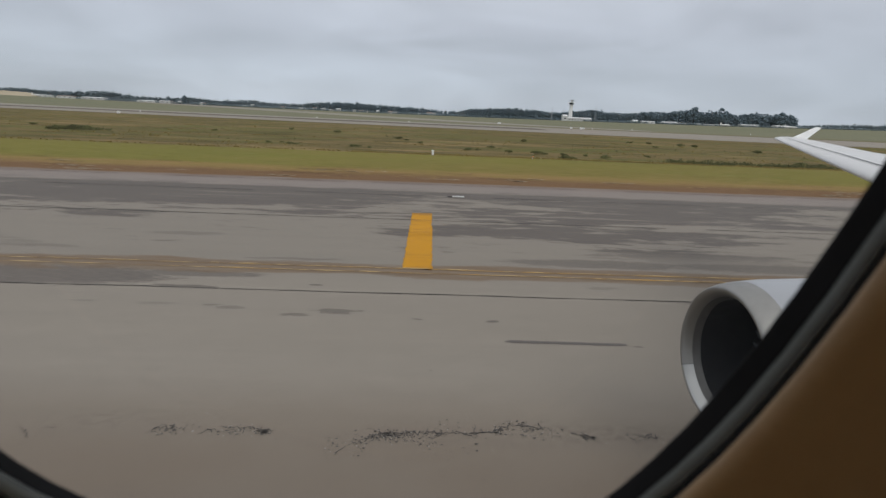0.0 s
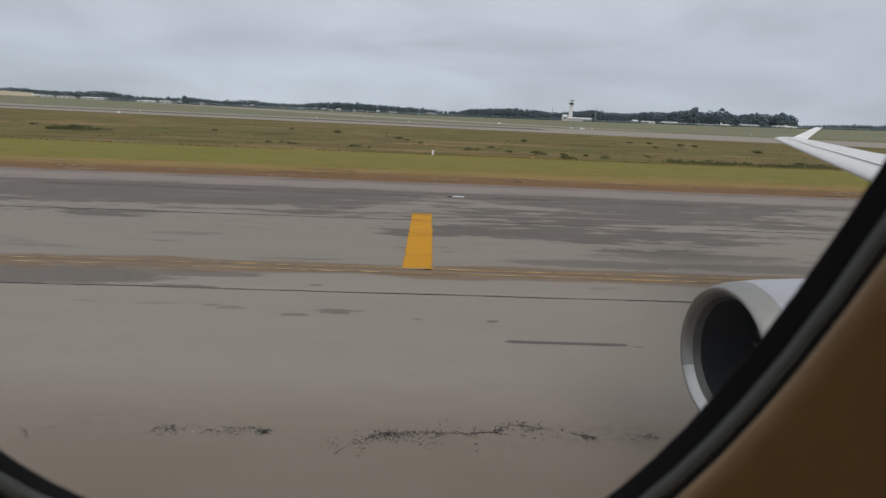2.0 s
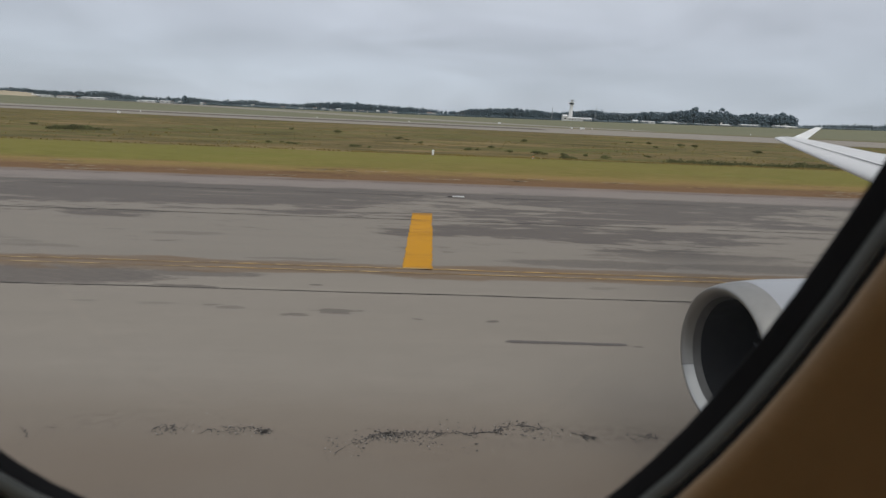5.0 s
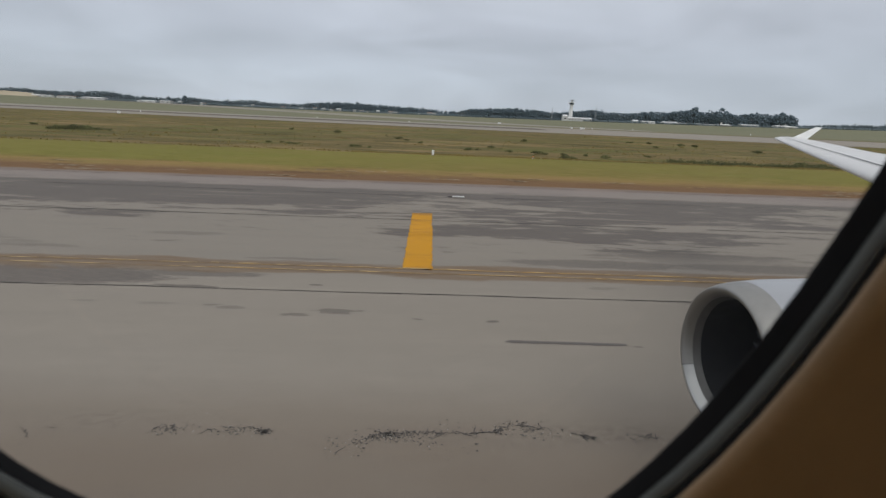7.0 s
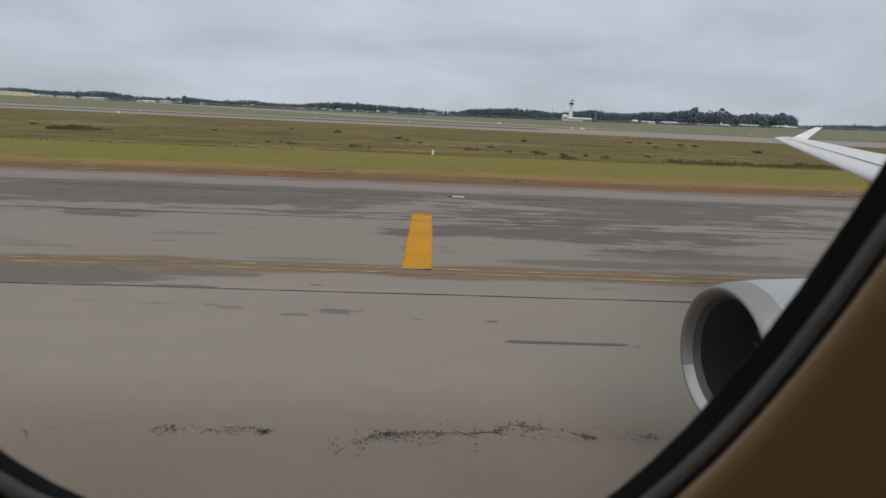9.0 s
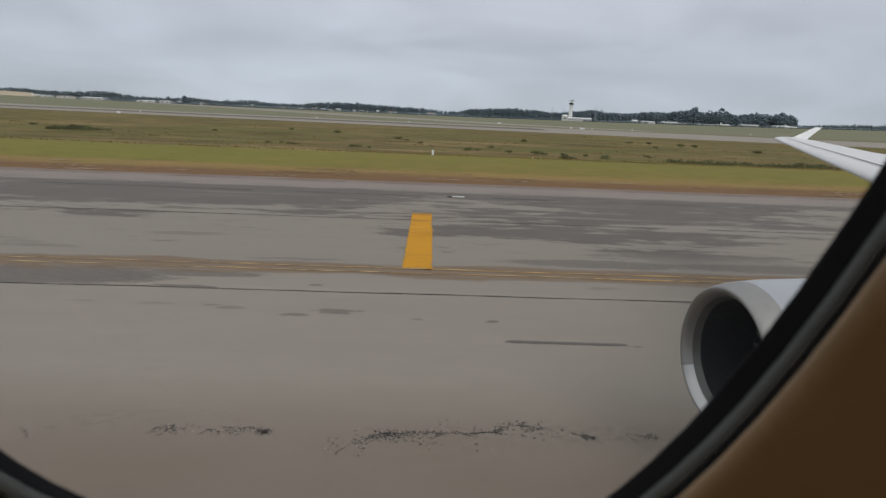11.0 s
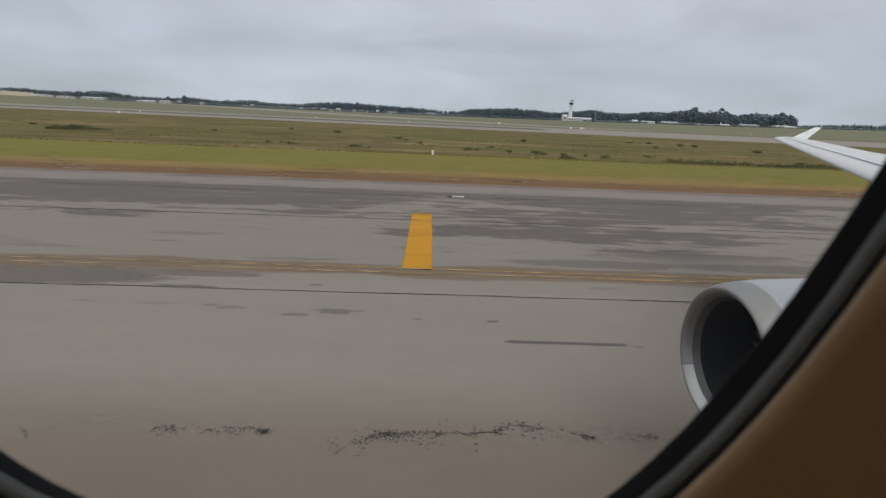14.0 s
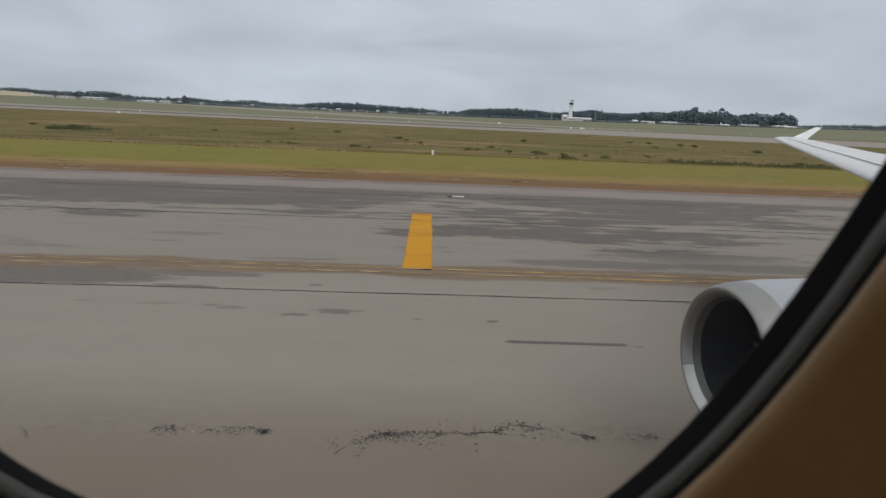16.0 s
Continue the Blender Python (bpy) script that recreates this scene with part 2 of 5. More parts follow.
def mat_ground():
    """Mown grass beside the pavement, rough olive pasture beyond; red soil at the edge."""
    n = Nodes("airfield_grass", 1.0)
    n.b.inputs["Specular IOR Level"].default_value = 0.05
    y = n.axis("Y")
    edge = n.math('ADD', y, n.range(n.noise(0.06, (0.6, 1, 1), 5), 0.3, 0.7, -1.2, 1.2))
    rough_on = n.range(edge, 70.6, 73.4, smooth=True)
    mown = n.mix(n.noise(0.05, (0.5, 1, 1), 8), (0.15, 0.15, 0.036), (0.235, 0.202, 0.054))
    mown = n.mix(n.range(n.noise(0.06, (0.3, 1, 1), 5, 0.6, (2, 9, 0)), 0.4, 0.66, 0, 0.7), mown, (0.22, 0.16, 0.058))
    mown = n.mix(n.range(n.noise(1.1, (0.3, 1, 1), 9, 0.7), 0.42, 0.68, 0, 0.7), mown, (0.115, 0.115, 0.022))
    field = n.mix(n.range(n.noise(0.035, (0.35, 1, 1), 8, 0.65), 0.32, 0.68), (0.126, 0.102, 0.041), (0.208, 0.148, 0.07))
    field = n.mix(n.range(n.noise(0.16, (0.3, 1, 1), 9, 0.72, (9, 3, 0)), 0.43, 0.6, 0, 0.9), field, (0.078, 0.07, 0.028))
    field = n.mix(n.range(n.noise(0.07, (0.22, 1, 1), 7, 0.65, (1, 7, 0)), 0.54, 0.66, 0, 0.8), field, (0.285, 0.2, 0.095))
    field = n.mix(n.range(n.noise(0.11, (0.2, 1, 1), 6, 0.6, (4, 1, 0)), 0.5, 0.62, 0, 0.8), field, (0.118, 0.118, 0.038))
    c = n.mix(rough_on, mown, field)
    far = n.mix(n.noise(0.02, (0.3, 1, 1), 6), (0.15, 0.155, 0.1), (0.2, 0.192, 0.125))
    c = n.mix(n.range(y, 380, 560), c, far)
    # soil and dry grass at the pavement's edge
    e = n.math('ADD', y, n.range(n.noise(0.25, (0.35, 1, 1), 7, 0.65), 0.25, 0.75, -1.6, 1.6))
    straw = n.math('MULTIPLY', n.range(e, 38.6, 41.6, 1, 0, smooth=True), n.range(n.noise(0.8, (0.25, 1, 1), 6), 0.25, 0.6, 0.35, 1))
    c = n.mix(straw, c, (0.26, 0.17, 0.07))
    soil = n.range(e, 35.2, 38.4, 1, 0, smooth=True)
    soilc = n.mix(n.noise(1.1, (0.3, 1, 1), 7), (0.125, 0.072, 0.042), (0.205, 0.122, 0.066))
    c = n.mix(n.math('MULTIPLY', soil, 0.9), c, soilc)
    n.colour(c)
    n.bump(n.noise(3.0, detail=8, rough=0.7), 0.6, 0.15)
    return n.m


M_ASPHALT = mat_asphalt()
M_GROUND = mat_ground()


def mat_paint(name, col, under, keep, dirty=False):
    """Painted marking, worn through to the asphalt in spots."""
    n = Nodes(name, 0.75)
    n.b.inputs["Specular IOR Level"].default_value = 0.2
    c = n.mix(n.noise(0.9, detail=6), tuple(v * 0.86 for v in col), col)
    worn = n.range(n.noise(1.7, (0.16, 1.6, 1), 8, 0.7), keep, keep + 0.08)
    c = n.mix(n.math('MULTIPLY', worn, 0.85), c, under)
    c = n.mix(n.range(n.noise(30, detail=3), 0.5, 0.8, 0, 0.35), c, under)
    if dirty:
        # silt dried on at the stripe's ends, in ragged rows
        y = n.math('ADD', n.axis("Y"), n.range(n.noise(1.4, (0.4, 2, 1), 6, 0.7), 0.3, 0.7, -0.5, 0.5))
        far = n.range(y, 21.2, 22.5, 0, 0.8, smooth=True)
        close = n.range(y, 14.0, 13.5, 0, 0.4, smooth=True)
        c = n.mix(n.math('MAXIMUM', far, close), c, (0.16, 0.085, 0.03))
    n.colour(c)
    n.bump(n.noise(60), 0.2, 0.004)
    return n.m


M_YELLOW = mat_paint("yellow_marking_paint", (0.55, 0.255, 0.006), (0.3, 0.14, 0.015), 0.55, True)
M_LINE = mat_paint("yellow_line_paint", (0.7, 0.57, 0.3), (0.2, 0.16, 0.1), 0.66)
M_OLDLINE = mat_paint("old_yellow_line_paint", (0.46, 0.27, 0.075), (0.17, 0.112, 0.06), 0.43)
M_FADED = mat_paint("faded_pale_line_paint", (0.5, 0.36, 0.17), (0.22, 0.15, 0.08), 0.5)
M_WORN = mat_paint("worn_yellow_paint", (0.46, 0.25, 0.05), (0.17, 0.115, 0.065), 0.5)
M_WHITEPAINT = mat_paint("white_marking_paint", (0.62, 0.6, 0.55), (0.3, 0.28, 0.26), 0.68)
M_CRACK = simple("crack_filler", (0.042, 0.037, 0.033), 0.9, vary=0.3)
M_PIT = simple("broken_asphalt", (0.085, 0.075, 0.065), 0.95, vary=0.4, scale=8)
M_SAND = simple("pale_sand", (0.42, 0.36, 0.26), 0.95, vary=0.15, scale=0.05, spec=0.05)
M_TAR = simple("poured_tar", (0.09, 0.074, 0.064), 0.6, vary=0.2, scale=6)
M_CHIP = simple("stone_chips", (0.33, 0.31, 0.28), 0.9, vary=0.4, scale=20)
M_CLOD = simple("soil_clods", (0.115, 0.07, 0.04), 0.95, vary=0.3, spec=0.08)
M_DRY = simple("dry_grass_blades", (0.34, 0.235, 0.09), 0.95, vary=0.3, scale=0.4, spec=0.08)
M_STRAW = simple("pale_gravel", (0.36, 0.29, 0.2), 0.95, vary=0.3, spec=0.08)
M_FARPAVE = simple("pale_runway_concrete", (0.275, 0.245, 0.205), 0.85, vary=0.14, scale=0.02, spec=0.08)
M_FARDARK = simple("worn_runway_asphalt", (0.115, 0.1, 0.082), 0.9, vary=0.15, scale=0.02, spec=0.08)
M_WHITE = simple("white_enamel", (0.78, 0.78, 0.76), 0.35, vary=0.04, scale=1.2)
M_WING = simple("wing_grey_paint", (0.6, 0.588, 0.57), 0.38, vary=0.05, scale=0.7)
M_NACELLE = simple("nacelle_grey_paint", (0.34, 0.35, 0.37), 0.42, vary=0.06, scale=1.5)
M_ALU = simple("bare_aluminium_lip", (0.295, 0.288, 0.272), 0.5, 0.9, vary=0.08, scale=2)
# lower lip: lighter copy of the lip metal, its highlight put into the colour
M_ALU_LIGHT = simple("lighter_aluminium_lip", (0.42, 0.418, 0.4), 0.42, 0.9, vary=0.06, scale=2)
M_INLET = simple("grey_inlet_lining", (0.185, 0.18, 0.172), 0.55, 0.85, vary=0.08)
M_LINER = simple("intake_liner", (0.09, 0.092, 0.095), 0.55, 0.2, vary=0.1)
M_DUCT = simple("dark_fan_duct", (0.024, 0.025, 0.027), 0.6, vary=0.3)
M_BLADE = simple("titanium_fan_blade", (0.13, 0.15, 0.17), 0.4, 0.4, vary=0.2)
M_DARK = simple("dark_gap", (0.015, 0.015, 0.016), 0.7)
M_SEAL = simple("black_rubber_seal", (0.009, 0.009, 0.0098), 0.9, vary=0.25, scale=30, spec=0.12)
M_GREY = simple("grey_window_trim", (0.078, 0.083, 0.077), 0.7, vary=0.08, scale=30)
M_PANEL = simple("tan_cabin_panel", (0.33, 0.225, 0.13), 0.6, vary=0.08, scale=12, bump=0.05)
M_CARPET = simple("dark_cabin_carpet", (0.05, 0.05, 0.06), 0.95, vary=0.3, scale=40)
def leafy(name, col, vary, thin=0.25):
    """Foliage that lets some daylight through; a high share lifts its inner shade."""
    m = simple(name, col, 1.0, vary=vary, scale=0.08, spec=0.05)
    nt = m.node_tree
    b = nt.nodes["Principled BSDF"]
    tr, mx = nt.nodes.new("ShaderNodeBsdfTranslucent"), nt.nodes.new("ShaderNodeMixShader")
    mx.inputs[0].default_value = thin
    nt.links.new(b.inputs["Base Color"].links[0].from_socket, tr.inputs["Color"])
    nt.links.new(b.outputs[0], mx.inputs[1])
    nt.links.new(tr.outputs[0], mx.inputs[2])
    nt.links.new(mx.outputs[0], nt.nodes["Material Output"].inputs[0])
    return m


# distance haze is put into these base colours: paler and bluer than leaves
M_FOL_HAZED = leafy("far_hazy_woodland", (0.245, 0.315, 0.35), 0.2, 0.5)
M_FOL_HAZED_PALE = leafy("far_hazy_scrub", (0.285, 0.345, 0.365), 0.25, 0.5)
M_BUSH = simple("bush_leaves", (0.15, 0.155, 0.068), 0.9, vary=0.4, scale=2, spread=0.3, spec=0.08)
M_TUFT = simple("rough_grass_tufts", (0.26, 0.2, 0.07), 0.95, vary=0.3, scale=0.15, spec=0.08)
M_BARK = simple("bark", (0.09, 0.07, 0.055), 0.95, vary=0.3, spec=0.08)
M_WALL = simple("pale_render_wall", (0.62, 0.62, 0.60), 0.8, vary=0.1, scale=0.2, spread=0.15)
M_ROOF = simple("sheet_roof", (0.42, 0.42, 0.41), 0.6, vary=0.15, scale=0.2, spread=0.3)
M_TILEROOF = simple("red_tile_roof", (0.27, 0.2, 0.17), 0.85, vary=0.2, scale=0.4)
M_WINDOW = simple("dark_window_glass", (0.04, 0.05, 0.06), 0.15)
M_STEEL = simple("galvanised_steel", (0.4, 0.41, 0.42), 0.5, 0.6)
M_BLACK = simple("black_sign_face", (0.02, 0.02, 0.02), 0.5)
M_SIGNY = simple("yellow_sign_mark", (0.6, 0.45, 0.08), 0.5)
M_ORANGE = simple("faded_orange_plastic", (0.5, 0.2, 0.06), 0.6, vary=0.2)
M_BOARD = simple("weathered_white_board", (0.58, 0.58, 0.55), 0.7, vary=0.1)
M_CONC = simple("concrete_pad", (0.33, 0.27, 0.21), 0.9, vary=0.2)


def mat_pane():
    m = bpy.data.materials.new("window_acrylic")
    m.use_nodes = True
    nt = m.node_tree
    nt.nodes.clear()
    out = nt.nodes.new("ShaderNodeOutputMaterial")
    tr = nt.nodes.new("ShaderNodeBsdfTransparent")
    tr.inputs[0].default_value = (0.97, 0.97, 0.965, 1)
    gl = nt.nodes.new("ShaderNodeBsdfGlossy")
    gl.inputs["Roughness"].default_value = 0.03
    mx = nt.nodes.new("ShaderNodeMixShader")
    mx.inputs[0].default_value = 0.03
    nt.links.new(tr.outputs[0], mx.inputs[1])
    nt.links.new(gl.outputs[0], mx.inputs[2])
    sc = nt.nodes.new("ShaderNodeBsdfTranslucent")
    sc.inputs[0].default_value = (0.9, 0.92, 0.95, 1)
    tc = nt.nodes.new("ShaderNodeTexCoord")
    ns = nt.nodes.new("ShaderNodeTexNoise")
    ns.inputs["Scale"].default_value, ns.inputs["Detail"].default_value = 14.0, 5.0
    nt.links.new(tc.outputs["Object"], ns.inputs["Vector"])
    mr = nt.nodes.new("ShaderNodeMapRange")
    mr.inputs[1].default_value, mr.inputs[2].default_value = 0.3, 0.7
    mr.inputs[3].default_value, mr.inputs[4].default_value = 0.006, 0.014
    nt.links.new(ns.outputs["Fac"], mr.inputs[0])
    m2 = nt.nodes.new("ShaderNodeMixShader")
    nt.links.new(mr.outputs[0], m2.inputs[0])
    nt.links.new(mx.outputs[0], m2.inputs[1])
    nt.links.new(sc.outputs[0], m2.inputs[2])
    nt.links.new(m2.outputs[0], out.inputs[0])
    return m


M_PANE = mat_pane()


# ---- mesh helpers ----
def finish(name, bm, material, parent=None, label="", smooth=False):
    me = bpy.data.meshes.new(name)
    bmesh.ops.recalc_face_normals(bm, faces=bm.faces[:])
    bm.to_mesh(me)
    bm.free()
    if smooth:
        for p in me.polygons:
            p.use_smooth = True
    me.materials.append(material)
    ob = new(name, me)
    if parent is not None:
        ob.parent = parent
    if label:
        ob["label"] = label
    return ob


def part(name, bm, material, parent, label="", smooth=False):
    return finish(name, bm, material, parent, label, smooth)


def soup(name, verts, faces, material, parent=None, smooth=False):
    me = bpy.data.meshes.new(name)
    me.from_pydata(verts, [], faces)
    me.update()
    if smooth:
        for p in me.polygons:
            p.use_smooth = True
    me.materials.append(material)
    ob = new(name, me)
    if parent is not None:
        ob.parent = parent
    return ob


def thing(name, at, label, category, group="", kind="", rz=0.0):
    e = new(name)
    e.empty_display_size = 0.2
    e.matrix_world = pose(*at, 0, 0, rz)
    return tagged(e, label, category, group, kind)


def box(bm, x0, x1, y0, y1, z0, z1, bevel=0.0):
    m = Matrix.LocRotScale(((x0 + x1) / 2, (y0 + y1) / 2, (z0 + z1) / 2), None, (x1 - x0, y1 - y0, z1 - z0))
    r = bmesh.ops.create_cube(bm, size=1.0, matrix=m)
    if bevel:
        edges = {e for v in r["verts"] for e in v.link_edges}
        bmesh.ops.bevel(bm, geom=list(edges), offset=bevel, segments=2, affect='EDGES')
    return bm


def cyl(bm, r0, r1, z0, z1, seg=16, m=None):
    mat = (m or Matrix.Identity(4)) @ Matrix.Translation((0, 0, (z0 + z1) / 2))
    bmesh.ops.create_cone(bm, cap_ends=True, segments=seg, radius1=r0, radius2=r1, depth=z1 - z0, matrix=mat)
    return bm


def lathe(bm, profile, seg=64, axis_m=None, part_of=None):
    """profile: (along, radius) pairs; axis along local x. part_of: first and last segment of an arc."""
    m = axis_m or Matrix.Identity(4)
    rings = []
    for a, r in profile:
        rings.append([bm.verts.new(m @ Vector((a, r * math.cos(2 * math.pi * i / seg), r * math.sin(2 * math.pi * i / seg))))
                      for i in range(seg)])
    for p, q in zip(rings, rings[1:]):
        for i in (range(seg) if part_of is None else range(*part_of)):
            i, j = i % seg, (i + 1) % seg
            bm.faces.new((p[i], p[j], q[j], q[i]))
    if part_of is not None:
        bmesh.ops.delete(bm, geom=[v for v in bm.verts if not v.link_faces], context='VERTS')
    return rings


def smoothstep(a, b, v):
    t = min(1.0, max(0.0, (v - a) / (b - a)))
    return t * t * (3 - 2 * t)


def terrain(x, y):
    """Mown bank falling to a crest, a ditch behind it, a flat basin with the runway, then a rise to the woods."""
    z = -1.28 * min(1.0, max(0.0, (y - 44) / 28)) - 2.42 * smoothstep(72.5, 97, y)
    if y > 540:
        z += smoothstep(540, 860, y) * (6.8 + min(8.0, 0.000008 * (x - PLANE_X) ** 2))
    return z


# ---- ground, pavement ----
def build_ground():
    ys = [-4500, -1500, -400, -100, -60, 30, 36, 44, 50, 57, 64, 69, 72, 73, 75, 78, 82, 86, 90, 94, 98, 104, 110, 116, 122, 130, 140, 155, 170, 200, 250, 350,
          450, 540, 560, 590, 620, 680, 740, 800, 860, 900, 1300, 2500, 4500]
    xs = [-4500, -2500, -1500, -1000, -800, -650, -500, -350, -200] + [-120 + 12 * i for i in range(26)] + [200, 350, 500, 650, 800, 1000, 1500,
          2500, 4500]
    vs, fs = [], []
    for y in ys:
        for x in xs:
            bumpy = 0.1 * noise.noise((x * 0.06, y * 0.07, 0)) if 98 < y < 250 else 0.0
            vs.append((x, y, terrain(x, y) - 0.05 + bumpy))
    n = len(xs)
    for j in range(len(ys) - 1):
        for i in range(n - 1):
            a = j * n + i
            fs.append((a, a + 1, a + n + 1, a + n))
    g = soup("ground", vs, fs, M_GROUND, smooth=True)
    tagged(g, "olive and green airfield grass with red soil edge", "ground", kind="structure")


def build_pavement():
    bm = bmesh.new()
    xs = [-420 + i * 1.5 for i in range(561)]
    far = [bm.verts.new((x, 32.6 + 0.3 * noise.noise((x * 0.12, 0, 3)) + 0.25 * noise.noise((x * 0.9, 1, 3)), 0.0)) for x in xs]
    near = [bm.verts.new((x, -34.0, 0.0)) for x in xs]
    low = [bm.verts.new((v.co.x, v.co.y + 0.04, -0.16)) for v in far]
    for i in range(len(xs) - 1):
        bm.faces.new((near[i], near[i + 1], far[i + 1], far[i]))
        bm.faces.new((far[i], far[i + 1], low[i + 1], low[i]))
    p = finish("pavement", bm, M_ASPHALT)
    tagged(p, "aged grey asphalt taxiway with damp dark streaks", "taxiway", kind="structure")


build_ground()
build_pavement()


def oblique_strip(name, x0, x1, y_near, y_far, slope_near, slope_far, label, mat):
    vs, fs = [], []
    xs = [x0 + (x1 - x0) * i / 40 for i in range(41)]
    for x in xs:
        for y0, s in ((y_near, slope_near), (y_far, slope_far)):
            y = y0 + s * (x - PLANE_X)
            vs.append((x, y, terrain(x, y) + 0.05))
    for i in range(40):
        a = 2 * i
        fs.append((a, a + 2, a + 3, a + 1))
    ob = soup(name, vs, fs, mat)
    tagged(ob, label, "runway", kind="structure")
    return ob


oblique_strip("far_runway_shoulder", -1100, 900, 322, 392, -0.19, -0.19, "pale shoulder along the distant runway", M_FARPAVE)
oblique_strip("far_runway", -1100, 150, 392.5, 442, -0.19, -0.19, "distant grey-brown runway beyond the grass", M_FARDARK)
oblique_strip("far_runway_shoulder", -1100, 150, 442.5, 505, -0.19, -0.19, "pale shoulder along the distant runway", M_FARPAVE)
oblique_strip("far_apron", 150.5, 900, 392.5, 505, -0.19, -0.19, "distant pale concrete taxiway junction", M_FARPAVE)
oblique_strip("far_taxiway", -520, 300, 615, 665, -0.42, -0.44, "distant pale taxiway beyond the runway", M_FARPAVE)


# ---- markings ----
def ribbon(bm, pts, width, z=0.006):
    """A flat strip along pts (x, y), width may be a list."""
    n = len(pts)
    prev = None
    for i, (x, y) in enumerate(pts):
        a, b = pts[max(0, i - 1)], pts[min(n - 1, i + 1)]
        d = Vector((b[0] - a[0], b[1] - a[1]))
        d = d.normalized() if d.length else Vector((1, 0))
        w = (width[i] if isinstance(width, list) else width) / 2
        l = bm.verts.new((x - d.y * w, y + d.x * w, z))
        r = bm.verts.new((x + d.y * w, y - d.x * w, z))
        if prev:
            bm.faces.new((prev[0], prev[1], r, l))
        prev = (l, r)


def shoulder_stripe(x, seed):
    rng = random.Random(seed)
    bm = bmesh.new()
    pts = [(x + rng.uniform(-0.012, 0.012), 13.62 + 8.45 * i / 130) for i in range(131)]
    ribbon(bm, pts, [0.93 + rng.uniform(-0.06, 0.04) + (0.0 if rng.random() < 0.85 else rng.uniform(-0.14, 0.05)) for _ in pts], 0.008)
    ob = finish("shoulder_stripe", bm, M_YELLOW)
    tagged(ob, "broad worn yellow stripe painted across the asphalt shoulder", "pavement marking", "shoulder stripes")


for i in range(6):
    shoulder_stripe(-29.28 + 29.0 * i, 10 + i)


def edge_line(y, x0, x1, seed, mat=M_LINE, width=0.088, label="pale yellow taxiway edge line on dark asphalt"):
    rng = random.Random(seed)
    bm = bmesh.new()
    n = int((x1 - x0) / 0.3)
    pts = [(x0 + (x1 - x0) * i / n, y + rng.uniform(-0.008, 0.008)) for i in range(n + 1)]
    ribbon(bm, pts, [width * (0.3 + 0.7 * smoothstep(49, 66, abs(p[0]))) * (1 + rng.uniform(-0.45, 0.2)) for p in pts], 0.008)
    ob = finish("edge_line", bm, mat)
    tagged(ob, label, "pavement marking", "double edge line")


edge_line(14.34, -80, -6.85, 1)
edge_line(14.74, -80, -6.95, 2)
for k, y in enumerate((13.24, 13.62)):
    edge_line(y, 40.0, 190.0, 40 + k, M_OLDLINE, 0.11, "worn orange-yellow taxiway edge line")


def worn_line(y0, y1, seed):
    """What is left of an older line: flakes of paint."""
    rng = random.Random(seed)
    bm = bmesh.new()
    x = -6.2
    while x < 42:
        y = y0 + (y1 - y0) * (x + 6.2) / 48
        ln = rng.uniform(0.6, 4.5)
        k = max(3, int(ln / 0.15))
        w0 = rng.uniform(0.03, 0.12)
        pts = [(x + ln * i / k, y + rng.uniform(-0.02, 0.02)) for i in range(k + 1)]
        ribbon(bm, pts, [max(0.01, w0 * math.sin(math.pi * (i + 0.3) / (k + 0.6)) + rng.uniform(-0.03, 0.03)) for i in range(k + 1)], 0.007)
        x += ln + rng.expovariate(1 / 0.5)
    ob = finish("worn_edge_line", bm, M_WORN)
    tagged(ob, "flaking remains of an old yellow edge line", "pavement marking", kind="stuff")


def pale_remains(y, x0, x1, seed):
    """Strips of a paler, thicker coat that still sticks to the old line."""
    rng = random.Random(seed)
    bm = bmesh.new()
    x = x0
    while x < x1:
        ln = rng.uniform(0.2, 1.9)
        k = max(3, int(ln / 0.12))
        w0, dy = rng.uniform(0.025, 0.07), rng.uniform(-0.03, 0.04)
        pts = [(x + ln * i / k, y + dy + rng.uniform(-0.008, 0.008)) for i in range(k + 1)]
        ribbon(bm, pts, [max(0.006, w0 * math.sin(math.pi * (i + 0.4) / (k + 0.8)) + rng.uniform(-0.012, 0.012)) for i in range(k + 1)], 0.011)
        x += ln + rng.expovariate(1 / 0.3)
    ob = finish("pale_paint_remains", bm, M_FADED)
    tagged(ob, "pale flaking strips of paint on an edge line", "pavement marking", kind="stuff")


pale_remains(13.65, 44, 130, 51)
pale_remains(13.24, 44, 130, 52)
worn_line(14.33, 13.24, 3)
worn_line(14.70, 13.62, 4)

for i in range(6):
    bm = bmesh.new()
    y0 = 13.9 - 2.13 * i
    ribbon(bm, [(-21.15, y0), (-21.15, y0 - 0.55), (-21.15, y0 - 1.1)], 0.25, 0.008)
    ob = finish("white_dash", bm, M_WHITEPAINT)
    tagged(ob, "short white painted dash on grey asphalt", "pavement marking", "white dashed line")


def manhole(x, y, mat, label):
    e = thing("manhole", (x, y, 0), label, "manhole")
    bm = bmesh.new()
    lathe(bm, [(0, 0.36), (0.012, 0.37), (0.012, 0.47), (0, 0.48)], 40, pose(0, 0, 0, 0, -90, 0))
    part("rim", bm, M_CRACK, e)
    bm = bmesh.new()
    cyl(bm, 0.36, 0.355, 0.0, 0.014, 40)
    cover = part("cover", bm, mat, e)
    for sx in (-0.15, 0.15):
        bm = bmesh.new()
        box(bm, sx - 0.04, sx + 0.04, -0.02, 0.02, 0.014, 0.018)
        part("lifting_slot", bm, M_DARK, cover)


